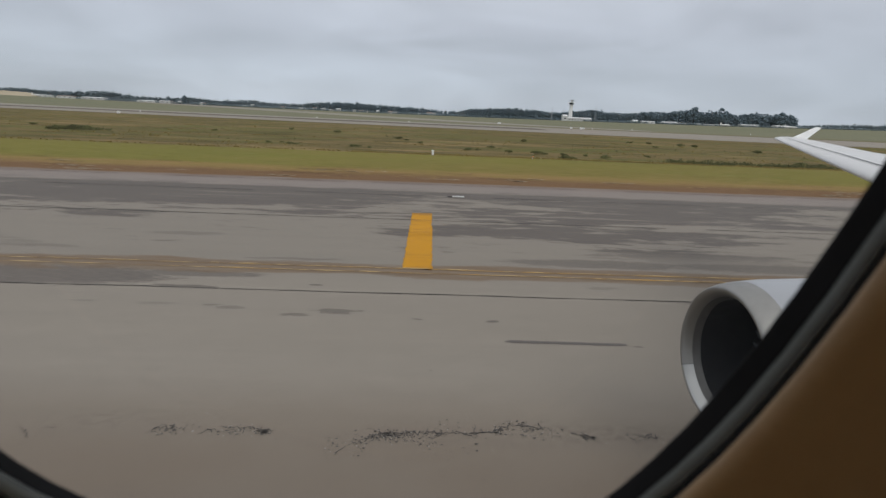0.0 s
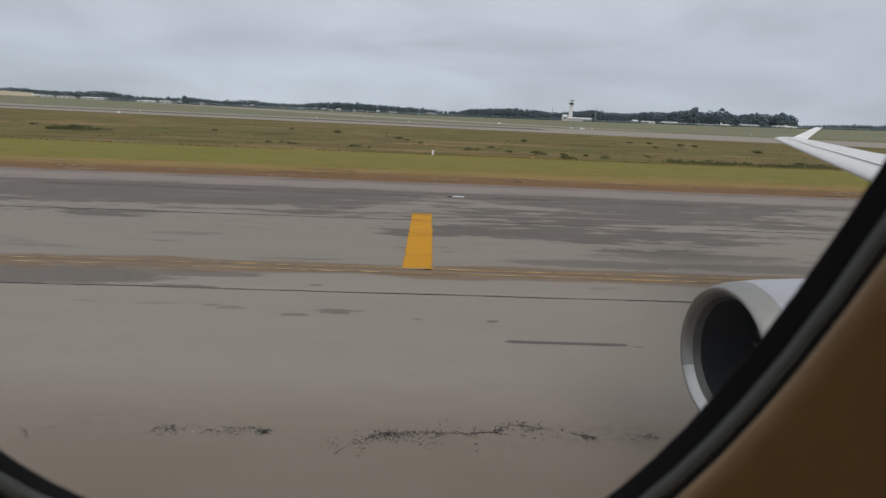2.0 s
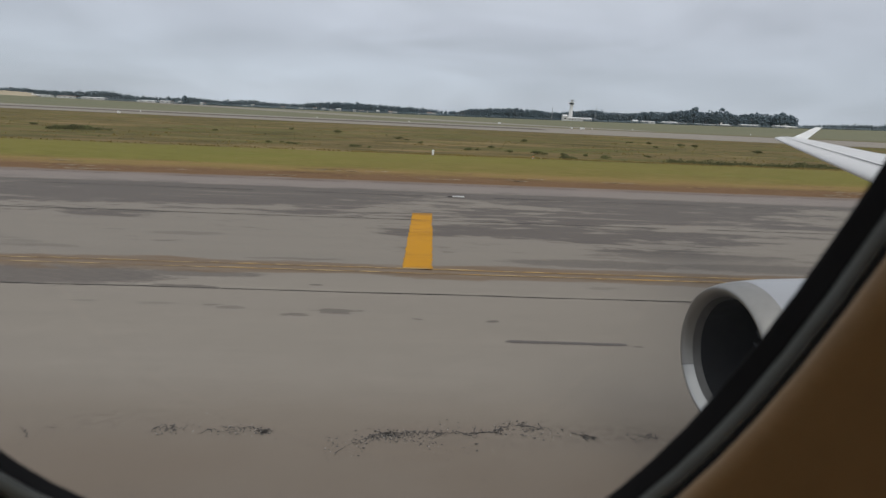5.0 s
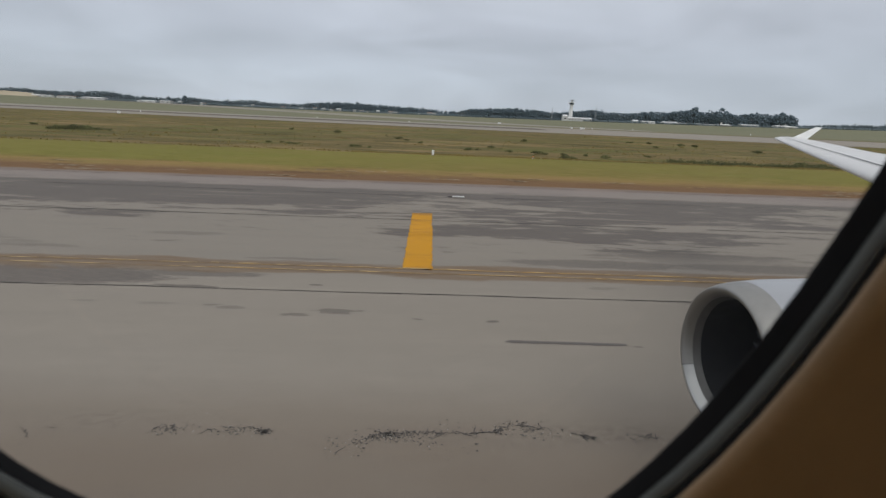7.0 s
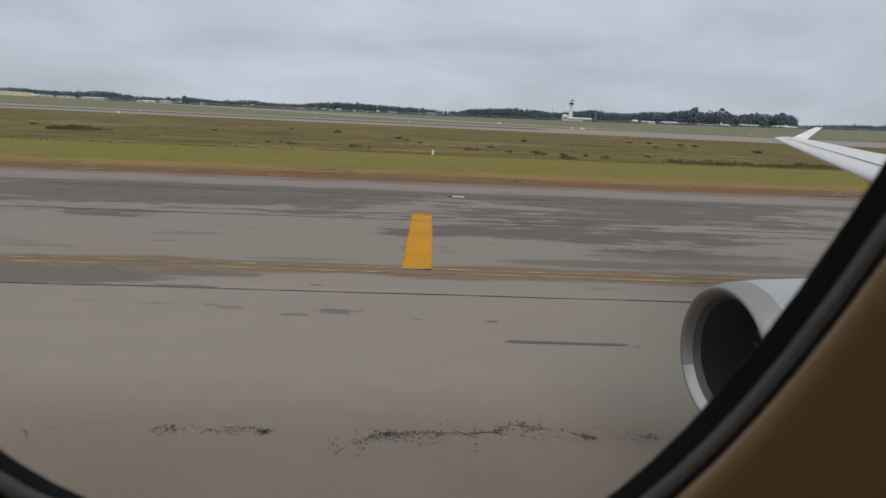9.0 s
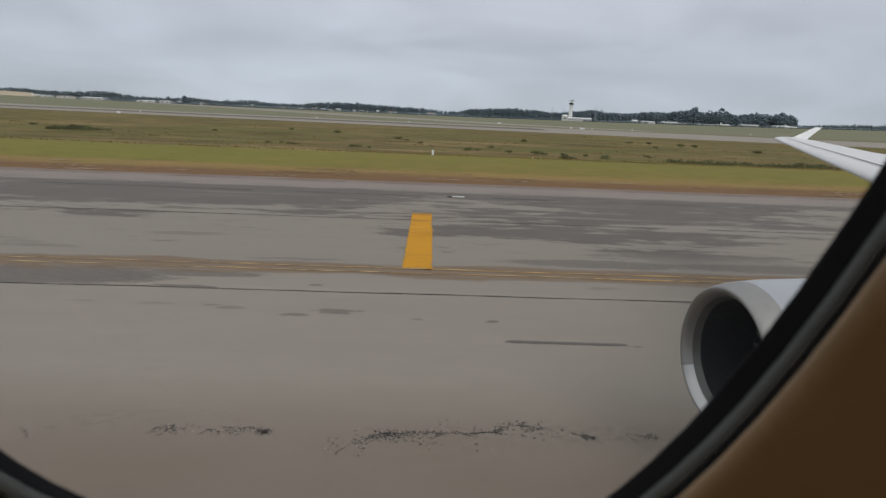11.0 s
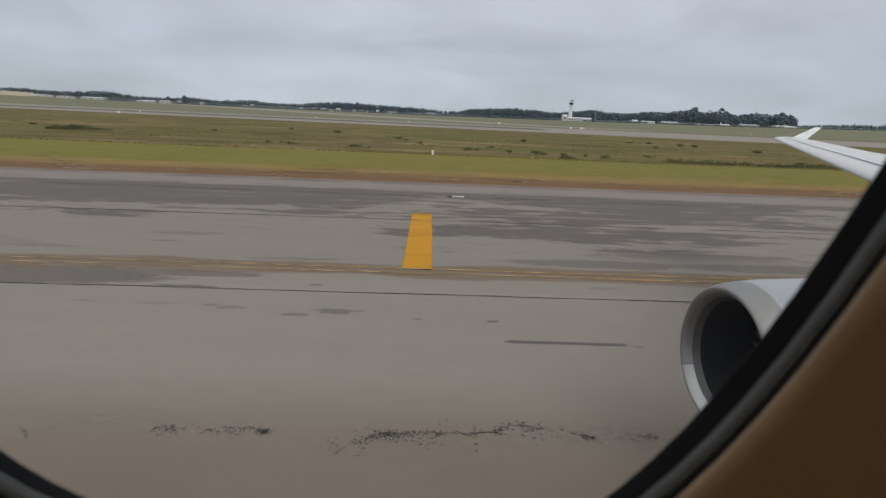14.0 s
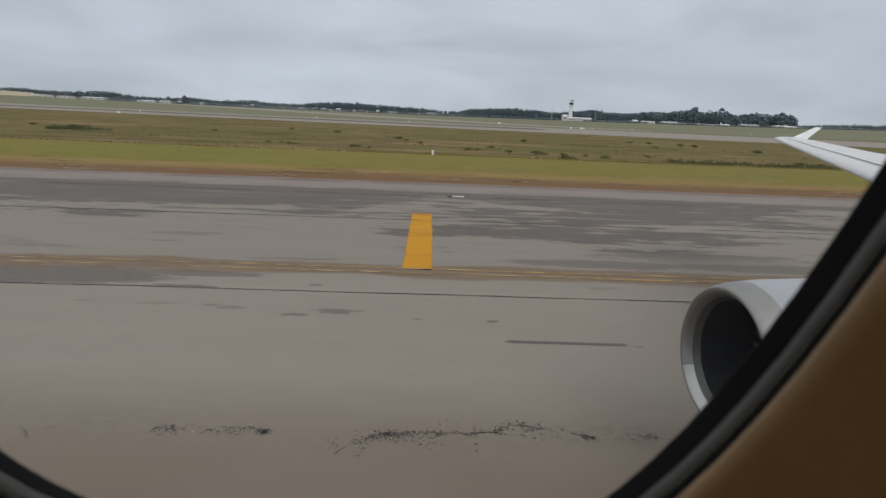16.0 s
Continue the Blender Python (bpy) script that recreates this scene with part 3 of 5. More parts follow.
manhole(-20.5, 10.15, M_CONC, "round pale concrete manhole cover set in asphalt")
manhole(-6.5, 26.6, M_PIT, "round dark iron manhole cover set in asphalt")
manhole(PLANE_X + 37.0, 23.5, M_PIT, "round dark iron manhole cover set in asphalt")


def tar_strip(x0, x1, y, width, seed):
    """A poured tar repair along an old crack."""
    rng = random.Random(seed)
    bm = bmesh.new()
    n = max(6, int((x1 - x0) / 0.06))
    pts = [(x0 + (x1 - x0) * i / n, y - 0.018 * (x1 - x0) * i / n / 2 + rng.uniform(-0.004, 0.004)) for i in range(n + 1)]
    ribbon(bm, pts, [width * rng.uniform(0.82, 1.08) * min(1.0, 0.35 + i * 0.3) * min(1.0, 0.5 + (n - i) * 0.25) for i in range(n + 1)], 0.008)
    ob = finish("tar_strip", bm, M_TAR)
    tagged(ob, "long dark tar repair strip poured on asphalt", "tar repair", "tar repairs")


tar_strip(PLANE_X + 1.7, PLANE_X + 4.26, 8.99, 0.12, 1)
tar_strip(PLANE_X + 36.2, PLANE_X + 38.6, 11.1, 0.13, 2)
tar_strip(PLANE_X - 49.0, PLANE_X - 45.5, 10.6, 0.1, 3)
tar_strip(PLANE_X - 46.0, PLANE_X - 43.9, 10.5, 0.09, 4)


def inset_light(x, y):
    e = thing("inset_light", (x, y, 0), "flat white taxiway light plate on wet asphalt", "taxiway light", "inset lights")
    bm = bmesh.new()
    box(bm, -0.28, 0.4, -0.1, 0.1, 0.0, 0.055, 0.012)
    plate = part("cover_plate", bm, M_BOARD, e)
    bm = bmesh.new()
    cyl(bm, 0.07, 0.055, 0.055, 0.075, 20)
    part("lens_cap", bm, M_STEEL, plate)
    bm = bmesh.new()
    box(bm, -0.56, -0.29, -0.07, 0.07, 0.0, 0.03, 0.008)
    part("cable_shoe", bm, M_DARK, e, "black rubber cable shoe")


for k in range(-3, 4):
    inset_light(PLANE_X + 1.63 + 29.0 * k, 27.0)


# ---- joints, cracks and loose stone ----
def seam(y, gaps, seed, width, x0=-60.0, x1=180.0):
    rng = random.Random(seed)
    bm = bmesh.new()
    x = x0
    while x < x1:
        ln = rng.uniform(2.5, 14)
        k = int(ln / 0.4) + 2
        pts = [(x + ln * i / k, y + 0.05 * noise.noise((x * 0.4 + i * 0.16, seed, 0)) + rng.uniform(-0.006, 0.006)) for i in range(k + 1)]
        ribbon(bm, pts, [width * rng.uniform(0.35, 1.2) for _ in pts], 0.011)
        x += ln + rng.expovariate(1 / gaps)
    ob = finish("pavement_joint", bm, M_CRACK)
    tagged(ob, "dark sealed lane joint in the asphalt", "joint", kind="structure")


seam(11.55, 0.4, 1, 0.05)
seam(20.5, 1.0, 3, 0.11)
seam(27.0, 2.0, 4, 0.12)
seam(31.6, 3.0, 5, 0.1)


def crack_line(x):
    """The y of the long crack that runs along the near lane."""
    u = x - PLANE_X
    step = 0.2 * math.exp(-((u - 1.6) / 0.5) ** 4) - 0.3 * math.exp(-((u + 1.1) / 0.35) ** 2)
    return 5.98 + step + 0.08 * noise.noise((x * 0.45, 3, 0)) + 0.09 * noise.noise((x * 2.3, 7, 0))


def crack_runs(rng):
    """Stretches of the long crack that have opened, along the taxiway."""
    runs = [(PLANE_X + a, PLANE_X + b) for a, b in ((-3.85, -3.5), (-3.1, -2.95), (-2.8, -2.1), (-1.05, 2.0), (2.25, 2.6), (3.2, 3.6))]
    for x0, x1 in ((-40.0, PLANE_X - 5.2), (PLANE_X + 4.2, 150.0)):
        x = x0
        while x < x1:
            ln = rng.uniform(0.3, 2.6)
            runs.append((x, min(x1, x + ln)))
            x += ln + rng.uniform(0.2, 2.0)
    return runs


def jagged(rng, x, y, heading, length, wander):
    """A crack's way: short straight breaks, turning sharply."""
    pts, a, d = [(x, y)], heading, 0.0
    while d < length:
        ln = rng.uniform(0.02, 0.09)
        a = heading + rng.gauss(0, wander)
        x, y = x + ln * math.cos(a), y + ln * math.sin(a)
        pts.append((x, y))
        d += ln
    return pts


def flake(bm, rng, x, y, r, z=0.006, stretch=1.6):
    n = rng.randint(4, 7)
    vs = [bm.verts.new((x + stretch * r * rng.uniform(0.5, 1.2) * math.cos(2 * math.pi * i / n),
                        y + r * rng.uniform(0.5, 1.2) * math.sin(2 * math.pi * i / n), z)) for i in range(n)]
    bm.faces.new(vs)


def chip(vs, fs, rng, x, y, r):
    """A loose stone: a low three-sided pyramid."""
    k, a = len(vs), rng.uniform(0, 6.28)
    for i in range(3):
        t = a + 2.09 * i + rng.uniform(-0.4, 0.4)
        vs.append((x + r * math.cos(t), y + r * math.sin(t), 0.0))
    vs.append((x, y, r * 1.1))
    fs += [(k, k + 1, k + 3), (k + 1, k + 2, k + 3), (k + 2, k, k + 3)]


def build_cracks():
    rng = random.Random(21)
    cracks, crumbs = bmesh.new(), bmesh.new()
    vs, fs = [], []

    def lay(p, w):
        ribbon(cracks, p, [max(0.002, w * rng.uniform(0.2, 1.4) * (0.35 + 0.65 * math.sin(math.pi * (i + 0.5) / len(p)))) for i in range(len(p))], 0.005)

    for x0, x1 in crack_runs(rng):
        x, pts = x0, []
        while x < x1:
            pts.append((x, crack_line(x) + rng.gauss(0, 0.022)))
            x += rng.uniform(0.015, 0.06)
        if len(pts) > 3:
            lay(pts, 0.019)
        size = x1 - x0
        for _ in range(int(size * 8) + 1):
            q = rng.choice(pts)
            lay(jagged(rng, q[0], q[1], rng.choice((-1.2, -0.6, 0.5, 1.1, -2.2, 2.3)), rng.uniform(0.04, 0.22), 0.9), 0.011)
        # pitted and crumbled surface beside it, in knots
        knots = [rng.uniform(x0, x1) for _ in range(int(size * 3.0) + (1 if size > 0.6 else 0))]
        for kx in knots:
            spread = rng.uniform(0.05, 0.16)
            for _ in range(rng.randint(14, 46)):
                x = rng.gauss(kx, spread)
                flake(crumbs, rng, x, crack_line(x) + rng.gauss(-0.03, spread * 0.45), rng.uniform(0.004, 0.018), 0.006, 1.4)
            for _ in range(rng.randint(6, 20)):
                x = rng.gauss(kx, spread * 1.4)
                chip(vs, fs, rng, x, crack_line(x) + rng.gauss(-0.05, spread * 0.6), rng.uniform(0.004, 0.011))
    # side cracks towards the airliner, like a branching web
    for _ in range(40):
        x = rng.uniform(-35, 140)
        y, a = crack_line(x), rng.choice((-0.5, -0.9, -2.4))
        for _ in range(rng.randint(1, 3)):
            p = jagged(rng, x, y, a, rng.uniform(0.08, 0.25), 0.9)
            lay(p, 0.011)
            x, y = p[-1]
            a = rng.uniform(-1.3, 0.3)
    for _ in range(420):
        flake(crumbs, rng, rng.uniform(-30, 130), rng.choice((rng.uniform(3.5, 7.0), rng.gauss(5.7, 0.35))), rng.uniform(0.003, 0.011), 0.006, 1.4)
    for _ in range(350):
        flake(crumbs, rng, rng.uniform(-30, 130), rng.uniform(7, 11.4), rng.uniform(0.004, 0.018), 0.006, 1.9)
    for _ in range(1500):
        x, y = rng.uniform(PLANE_X - 6, PLANE_X + 6), rng.uniform(3.8, 6.7)
        if noise.noise((x * 0.6, y * 0.8, 4)) > -0.15:
            chip(vs, fs, rng, x, y, rng.uniform(0.003, 0.009))
        if rng.random() < 0.2:
            flake(crumbs, rng, x + 0.3, y + 0.1, rng.uniform(0.004, 0.012), 0.006, 1.3)
    # a broken apron round the widest stretch
    for _ in range(420):
        x = PLANE_X + rng.triangular(-1.6, 2.6, 0.6)
        y = crack_line(x) + rng.gauss(-0.06, 0.13)
        if noise.noise((x * 2.2, y * 3.0, 9)) < -0.12:
            continue
        flake(rng.choice((crumbs, cracks)), rng, x, y, rng.uniform(0.004, 0.017), 0.0062, 1.5)
        if rng.random() < 0.4:
            chip(vs, fs, rng, x + rng.gauss(0, 0.03), y + rng.gauss(0, 0.03), rng.uniform(0.005, 0.012))
    ob = finish("pavement_cracks", cracks, M_CRACK)
    tagged(ob, "branching dark cracks in worn asphalt", "crack", kind="stuff")
    ob = finish("broken_asphalt", crumbs, M_PIT)
    tagged(ob, "dark pits and crumbled asphalt along the crack", "rubble", kind="stuff")
    ob = soup("stone_chips", vs, fs, M_CHIP)
    tagged(ob, "loose pale stone chips on the asphalt", "gravel", kind="stuff")


def build_verge():
    """Pale gravel and clods on the red soil beside the pavement."""
    rng = random.Random(8)
    bm = bmesh.new()
    for _ in range(60):
        cx, cy = rng.uniform(-45, 150), rng.uniform(33.6, 38.5)
        for _ in range(rng.randint(4, 16)):
            flake(bm, rng, rng.gauss(cx, 0.9), rng.gauss(cy, 0.16), rng.uniform(0.03, 0.13), -0.025, 4)
    ob = finish("pale_gravel", bm, M_STRAW)
    tagged(ob, "pale gravel patches on the red soil verge", "gravel", kind="stuff")
    vs, fs = [], []
    for _ in range(36):
        x, y = rng.uniform(-45, 150), 33.2 + 6 * rng.random() ** 1.5
        clump(vs, fs, rng, (x, y, -0.03), rng.uniform(0.03, 0.08), 0.5)
    ob = soup("soil_clods", vs, fs, M_CLOD)
    tagged(ob, "brown clods of soil on the verge", "soil", kind="stuff")
    bm = bmesh.new()
    for _ in range(34):
        x, y = rng.uniform(-45, 150), rng.uniform(34.5, 40.5)
        if rng.random() < 0.3:
            x = PLANE_X + rng.uniform(-13, -3)
        pts = [(x + 0.25 * i, y + 0.03 * i * rng.uniform(-1, 1)) for i in range(rng.randint(4, 18))]
        ribbon(bm, pts, [rng.uniform(0.04, 0.16) for _ in pts], -0.028)
    ob = finish("wheel_ruts", bm, M_CLOD)
    tagged(ob, "dark broken ruts in the soil verge", "rut", kind="stuff")
    bm = bmesh.new()
    for _ in range(900):
        x, y = rng.uniform(-60, 170), 34.4 + 7 * rng.random() ** 1.3
        if noise.noise((x * 0.1, y * 0.5, 2)) > 0.0:
            flake(bm, rng, x, y, rng.uniform(0.03, 0.1), -0.02, 5)
    ob = finish("dry_grass", bm, M_DRY)
    tagged(ob, "matted dry straw-coloured grass on the verge", "grass", kind="stuff")


build_cracks()


# ---- airfield fixtures ----
def sign_box(x, y, faced, label):
    e = thing("sign_box", (x, y, -0.03), label, "sign box", "sign boxes", rz=-14)
    bm = bmesh.new()
    box(bm, -0.26, 0.26, -0.35, 0.35, 0.16, 1.02, 0.03)
    b = part("housing", bm, M_WHITE, e)
    for sx in (-0.17, 0.17):
        bm = bmesh.new()
        cyl(bm, 0.03, 0.03, 0.0, 0.17, 10, Matrix.Translation((sx, 0, 0)))
        part("leg", bm, M_STEEL, e)
    bm = bmesh.new()
    box(bm, -0.34, 0.34, -0.42, 0.42, -0.06, 0.02, 0.01)
    part("base_slab", bm, M_CONC, e)
    if faced:
        bm = bmesh.new()
        box(bm, 0.262, 0.27, -0.32, 0.32, 0.2, 0.98, 0.003)
        f = part("sign_face", bm, M_BLACK, b, "black sign face")
        bm = bmesh.new()
        box(bm, 0.271, 0.274, -0.04, 0.04, 0.38, 0.82)
        part("face_bar", bm, M_SIGNY, f, "pale bar")
    return e


s1 = sign_box(-22.05, 40.4, False, "white metal taxiway sign box seen edge-on")
s2 = sign_box(-21.35, 40.4, True, "white metal taxiway sign box with black face")


def back_board(x, y):
    z = terrain(x, y)
    e = thing("sign_board", (x, y, z), "weathered white upright board on two posts in grass", "sign board", rz=4)
    bm = bmesh.new()
    box(bm, -0.4, 0.4, -0.025, 0.025, 0.45, 2.0, 0.01)
    part("board", bm, M_BOARD, e)
    for sx in (-0.25, 0.25):
        bm = bmesh.new()
        box(bm, sx - 0.03, sx + 0.03, 0.027, 0.08, 0.0, 1.8)
        part("post", bm, M_STEEL, e)


back_board(-17.45, 55.0)


def striped_post(x, y):
    e = thing("marker_post", (x, y, -0.04), "small black and yellow banded marker post on pad", "marker post")
    bm = bmesh.new()
    box(bm, -0.5, 0.5, -0.35, 0.35, -0.03, 0.05, 0.02)
    part("base_slab", bm, M_CONC, e)
    for i, z in enumerate((0.05, 0.28, 0.5, 0.72)):
        bm = bmesh.new()
        cyl(bm, 0.11 if i != 1 else 0.15, 0.1, z, z + 0.22, 14)
        part("band", bm, (M_WHITE, M_BLACK, M_SIGNY, M_BLACK)[i], e)
    bm = bmesh.new()
    bmesh.ops.create_uvsphere(bm, u_segments=14, v_segments=8, radius=0.14, matrix=Matrix.Translation((0, 0, 1.05)))
    part("lamp", bm, M_BOARD, e)


striped_post(-13.9, 42.2)


def edge_marker(x, y):
    e = thing("edge_marker", (x, y, terrain(x, y) - 0.05), "small white concrete marker block in grass", "marker")
    bm = bmesh.new()
    box(bm, -0.17, 0.17, -0.13, 0.13, -0.1, 0.78, 0.03)
    part("block", bm, M_WHITE, e)
    bm = bmesh.new()
    box(bm, -0.3, 0.3, -0.24, 0.24, -0.12, 0.04, 0.02)
    part("footing", bm, M_CONC, e)


edge_marker(PLANE_X + 0.4, 71.9)


def low_post(x, y):
    e = thing("marker_post", (x, y, terrain(x, y) - 0.05), "thin white post with an orange cap in grass", "marker post")
    bm = bmesh.new()
    cyl(bm, 0.06, 0.05, -0.1, 0.3, 12)
    part("post", bm, M_BOARD, e)
    bm = bmesh.new()
    cyl(bm, 0.2, 0.15, 0.3, 0.42, 14)
    part("cap", bm, M_ORANGE, e, "faded orange cap")


low_post(PLANE_X + 15.4, 72.0)


def runway_light(x, y):
    e = thing("runway_light", (x, y, terrain(x, y) + 0.0), "small white runway light unit", "runway light", "runway lights")
    bm = bmesh.new()
    cyl(bm, 0.45, 0.35, 0, 0.7, 10)
    part("body", bm, M_WHITE, e)
    bm = bmesh.new()
    bmesh.ops.create_uvsphere(bm, u_segments=10, v_segments=6, radius=0.3, matrix=Matrix.Translation((0, 0, 0.8)))
    part("lens", bm, M_BOARD, e)


for x, y in ((-210, 462), (-62, 520), (35, 510), (230, 520), (290, 560), (430, 560)):
    runway_light(x, y)


def far_sign(x, y, w):
    e = thing("runway_sign", (x, y, terrain(x, y)), "distant white runway sign panel", "sign", "runway signs")
    bm = bmesh.new()
    box(bm, -w / 2, w / 2, -0.2, 0.2, 0.3, 1.8, 0.05)
    part("panel", bm, M_WHITE, e)
    for s in (-0.35, 0.35):
        bm = bmesh.new()
        box(bm, s * w - 0.08, s * w + 0.08, -0.08, 0.08, 0, 0.32)
        part("leg", bm, M_STEEL, e)


far_sign(PLANE_X + 146, 470, 4.6)
far_sign(PLANE_X + 136, 472, 1.8)
far_sign(PLANE_X + 82, 590, 4.0)
far_sign(-160, 350, 2.2)


# ---- vegetation ----
OCT = ((1, 0, 0), (-1, 0, 0), (0, 1, 0), (0, -1, 0), (0, 0, 1), (0, 0, -1))
OCTF = ((0, 2, 4), (2, 1, 4), (1, 3, 4), (3, 0, 4), (2, 0, 5), (1, 2, 5), (3, 1, 5), (0, 3, 5))


def clump(vs, fs, rng, c, r, flat=0.8):
    k = len(vs)
    a = rng.uniform(0, 6.28)
    for p in OCT:
        s = r * rng.uniform(0.55, 1.25)
        x, y = p[0] * math.cos(a) - p[1] * math.sin(a), p[0] * math.sin(a) + p[1] * math.cos(a)
        vs.append((c[0] + x * s, c[1] + y * s, c[2] + p[2] * s * flat))
    fs.extend(tuple(k + i for i in f) for f in OCTF)


def prism(vs, fs, a, b, r0, r1, n=5):
    k = len(vs)
    for c, r in ((a, r0), (b, r1)):
        for i in range(n):
            t = 2 * math.pi * i / n
            vs.append((c[0] + r * math.cos(t), c[1] + r * math.sin(t), c[2]))
    for i in range(n):
        j = (i + 1) % n
        fs.append((k + i, k + j, k + n + j, k + n + i))


def leaf_tuft(vs, fs, rng, c, r, n):
    """A handful of small upright leaf faces."""
    for _ in range(n):
        a, t = rng.uniform(0, 6.28), rng.uniform(0, 1)
        d = r * math.sqrt(rng.random())
        x, y, z = c[0] + d * math.cos(a), c[1] + d * math.sin(a), c[2] + t * r * 0.9 * math.sqrt(max(0.02, 1 - (d / r) ** 2))
        s = r * rng.uniform(0.1, 0.2)
        b = rng.uniform(0, 6.28)
        dx, dy = s * math.cos(b), s * math.sin(b)
        k = len(vs)
        vs += [(x - dx, y - dy, z), (x + dx, y + dy, z), (x + dx * 0.2, y + dy * 0.2, z + s * 1.6)]
        fs.append((k, k + 1, k + 2))


def bush(x, y, r, seed):
    rng = random.Random(seed)
    z = terrain(x, y)
    e = thing("bush", (x, y, z - 0.05), "low dark green bush in rough grass", "bush", "bushes in the grass")
    vs, fs = [], []
    for _ in range(4):
        a = rng.uniform(0, 6.28)
        prism(vs, fs, (0, 0, 0), (0.4 * r * math.cos(a), 0.4 * r * math.sin(a), 0.6 * r), 0.05 * r, 0.015 * r)
    soup("stems", vs, fs, M_BARK, e)
    vs, fs = [], []
    for _ in range(9):
        a, d = rng.uniform(0, 6.28), r * rng.uniform(0.1, 0.8)
        leaf_tuft(vs, fs, rng, (1.5 * d * math.cos(a), d * math.sin(a), 0.05 * r + 0.25 * r * rng.random()), r * rng.uniform(0.4, 0.65), 60)
    soup("foliage", vs, fs, M_BUSH, e)


for i, (x, y, r) in enumerate((
        (-58.4, 76.6, 1.0), (-57.5, 77, 1.4), (-56.6, 77.2, 1.5), (-55.5, 77.5, 1.8), (-54.4, 77.8, 1.5), (-53.4, 78, 1.4), (-52.4, 78.4, 1.0), (-51.0, 79, 0.6), (-21.9, 66.4, 0.5), (-20.4, 67.4, 0.4), (-18.9, 65.2, 0.6),
        (-18.0, 65, 0.6), (-10.3, 64.2, 0.7), (-9.6, 64.4, 0.6), (-8.0, 64, 0.4), (-19.5, 104, 1.1), (-5.9, 88.8, 0.8), (-4.1, 84.3, 0.6),
        (-1.5, 77.7, 0.7), (18.6, 97, 1.0), (5.3, 66.4, 0.8), (6.6, 67, 0.5), (10.6, 65, 0.7), (14.0, 64, 0.9), (15.1, 63.6, 0.6),
        (17.6, 63.5, 0.6), (16.6, 59.2, 1.0), (17.4, 59.0, 0.8), (20.4, 63.1, 0.6), (22.2, 60.7, 0.9), (45.4, 110, 0.9), (44, 93.5, 0.7),
        (49.2, 108, 1.0), (9.3, 73.3, 0.7), (54.5, 105, 1.2), (57, 104, 1.0), (60.5, 88, 1.1), (30.0, 66, 0.6), (33.5, 61, 0.5),
        (48.5, 62, 1.0), (50.5, 61, 0.8), (-40.0, 92, 0.7), (-31.0, 110, 0.9), (-95.0, 100, 1.2), (-70.0, 88, 0.8), (72.0, 80, 0.9),
        (90.0, 76, 1.2))):
    k = 1.82 if y > 60 else 1.76
    bush(PLANE_X + k * x, k * y, 1.2 * r, 100 + i)


def build_tufts():
    """Tall rough grass behind the mown strip, thickest along its edge."""
    rng = random.Random(5)
    vs, fs = [], []

    def tuft(x, y, h, w, k):
        z = terrain(x, y) - 0.08
        for _ in range(k):
            i = len(vs)
            a, b, s = rng.uniform(-w, w), rng.uniform(-w, w) * 0.5, rng.uniform(0.08, 0.26)
            vs.extend(((x + a - s, y + b, z), (x + a + s, y + b + rng.uniform(-0.15, 0.15), z), (x + a + rng.uniform(-0.2, 0.2), y + b, z + h * rng.uniform(0.6, 1.1))))
            fs.append((i, i + 1, i + 2))

    for i in range(3000):
        x = -110 + 0.11 * i
        if x < PLANE_X - 12 and rng.random() < 0.75:
            continue
        y = 72.6 + 0.5 * noise.noise((x * 0.11, 5, 0)) + rng.uniform(-0.2, 0.9)
        tuft(x, y, 0.26 + 0.16 * noise.noise((x * 0.2, 8, 0)), 0.5, 2)
    for _ in range(5200):
        x, y = rng.uniform(-260, 330), 99 + 190 * rng.random() ** 1.5
        lush = noise.noise((x * 0.03, y * 0.08, 7)) + 0.5 * noise.noise((x * 0.12, y * 0.3, 2))
        if lush < 0.05 and rng.random() < 0.85:
            continue
        tuft(x, y, rng.uniform(0.1, 0.3) + 0.3 * max(0.0, lush), rng.uniform(0.8, 2.4), 4)
    ob = soup("rough_grass", vs, fs, M_TUFT)
    tagged(ob, "tall olive-brown rough grass on the airfield", "grass", kind="stuff")
    vs, fs = [], []
    for i in range(190):
        x = PLANE_X + 52 + i * 0.2
        y = 104 + rng.gauss(0, 1.6)
        leaf_tuft(vs, fs, rng, (x, y, terrain(x, y) - 0.1), rng.uniform(0.5, 1.1), 26)
    for _ in range(900):
        x, y = rng.uniform(-130, 250), rng.uniform(99, 190)
        if noise.noise((x * 0.035, y * 0.09, 12)) + 0.4 * noise.noise((x * 0.15, y * 0.3, 3)) < 0.02:
            continue
        leaf_tuft(vs, fs, rng, (x, y, terrain(x, y) - 0.1), rng.uniform(0.2, 0.62), 14)
    ob = soup("ditch_growth", vs, fs, M_BUSH)
    tagged(ob, "dark green growth along a ditch in the grass", "undergrowth", kind="stuff")


build_tufts()
build_verge()


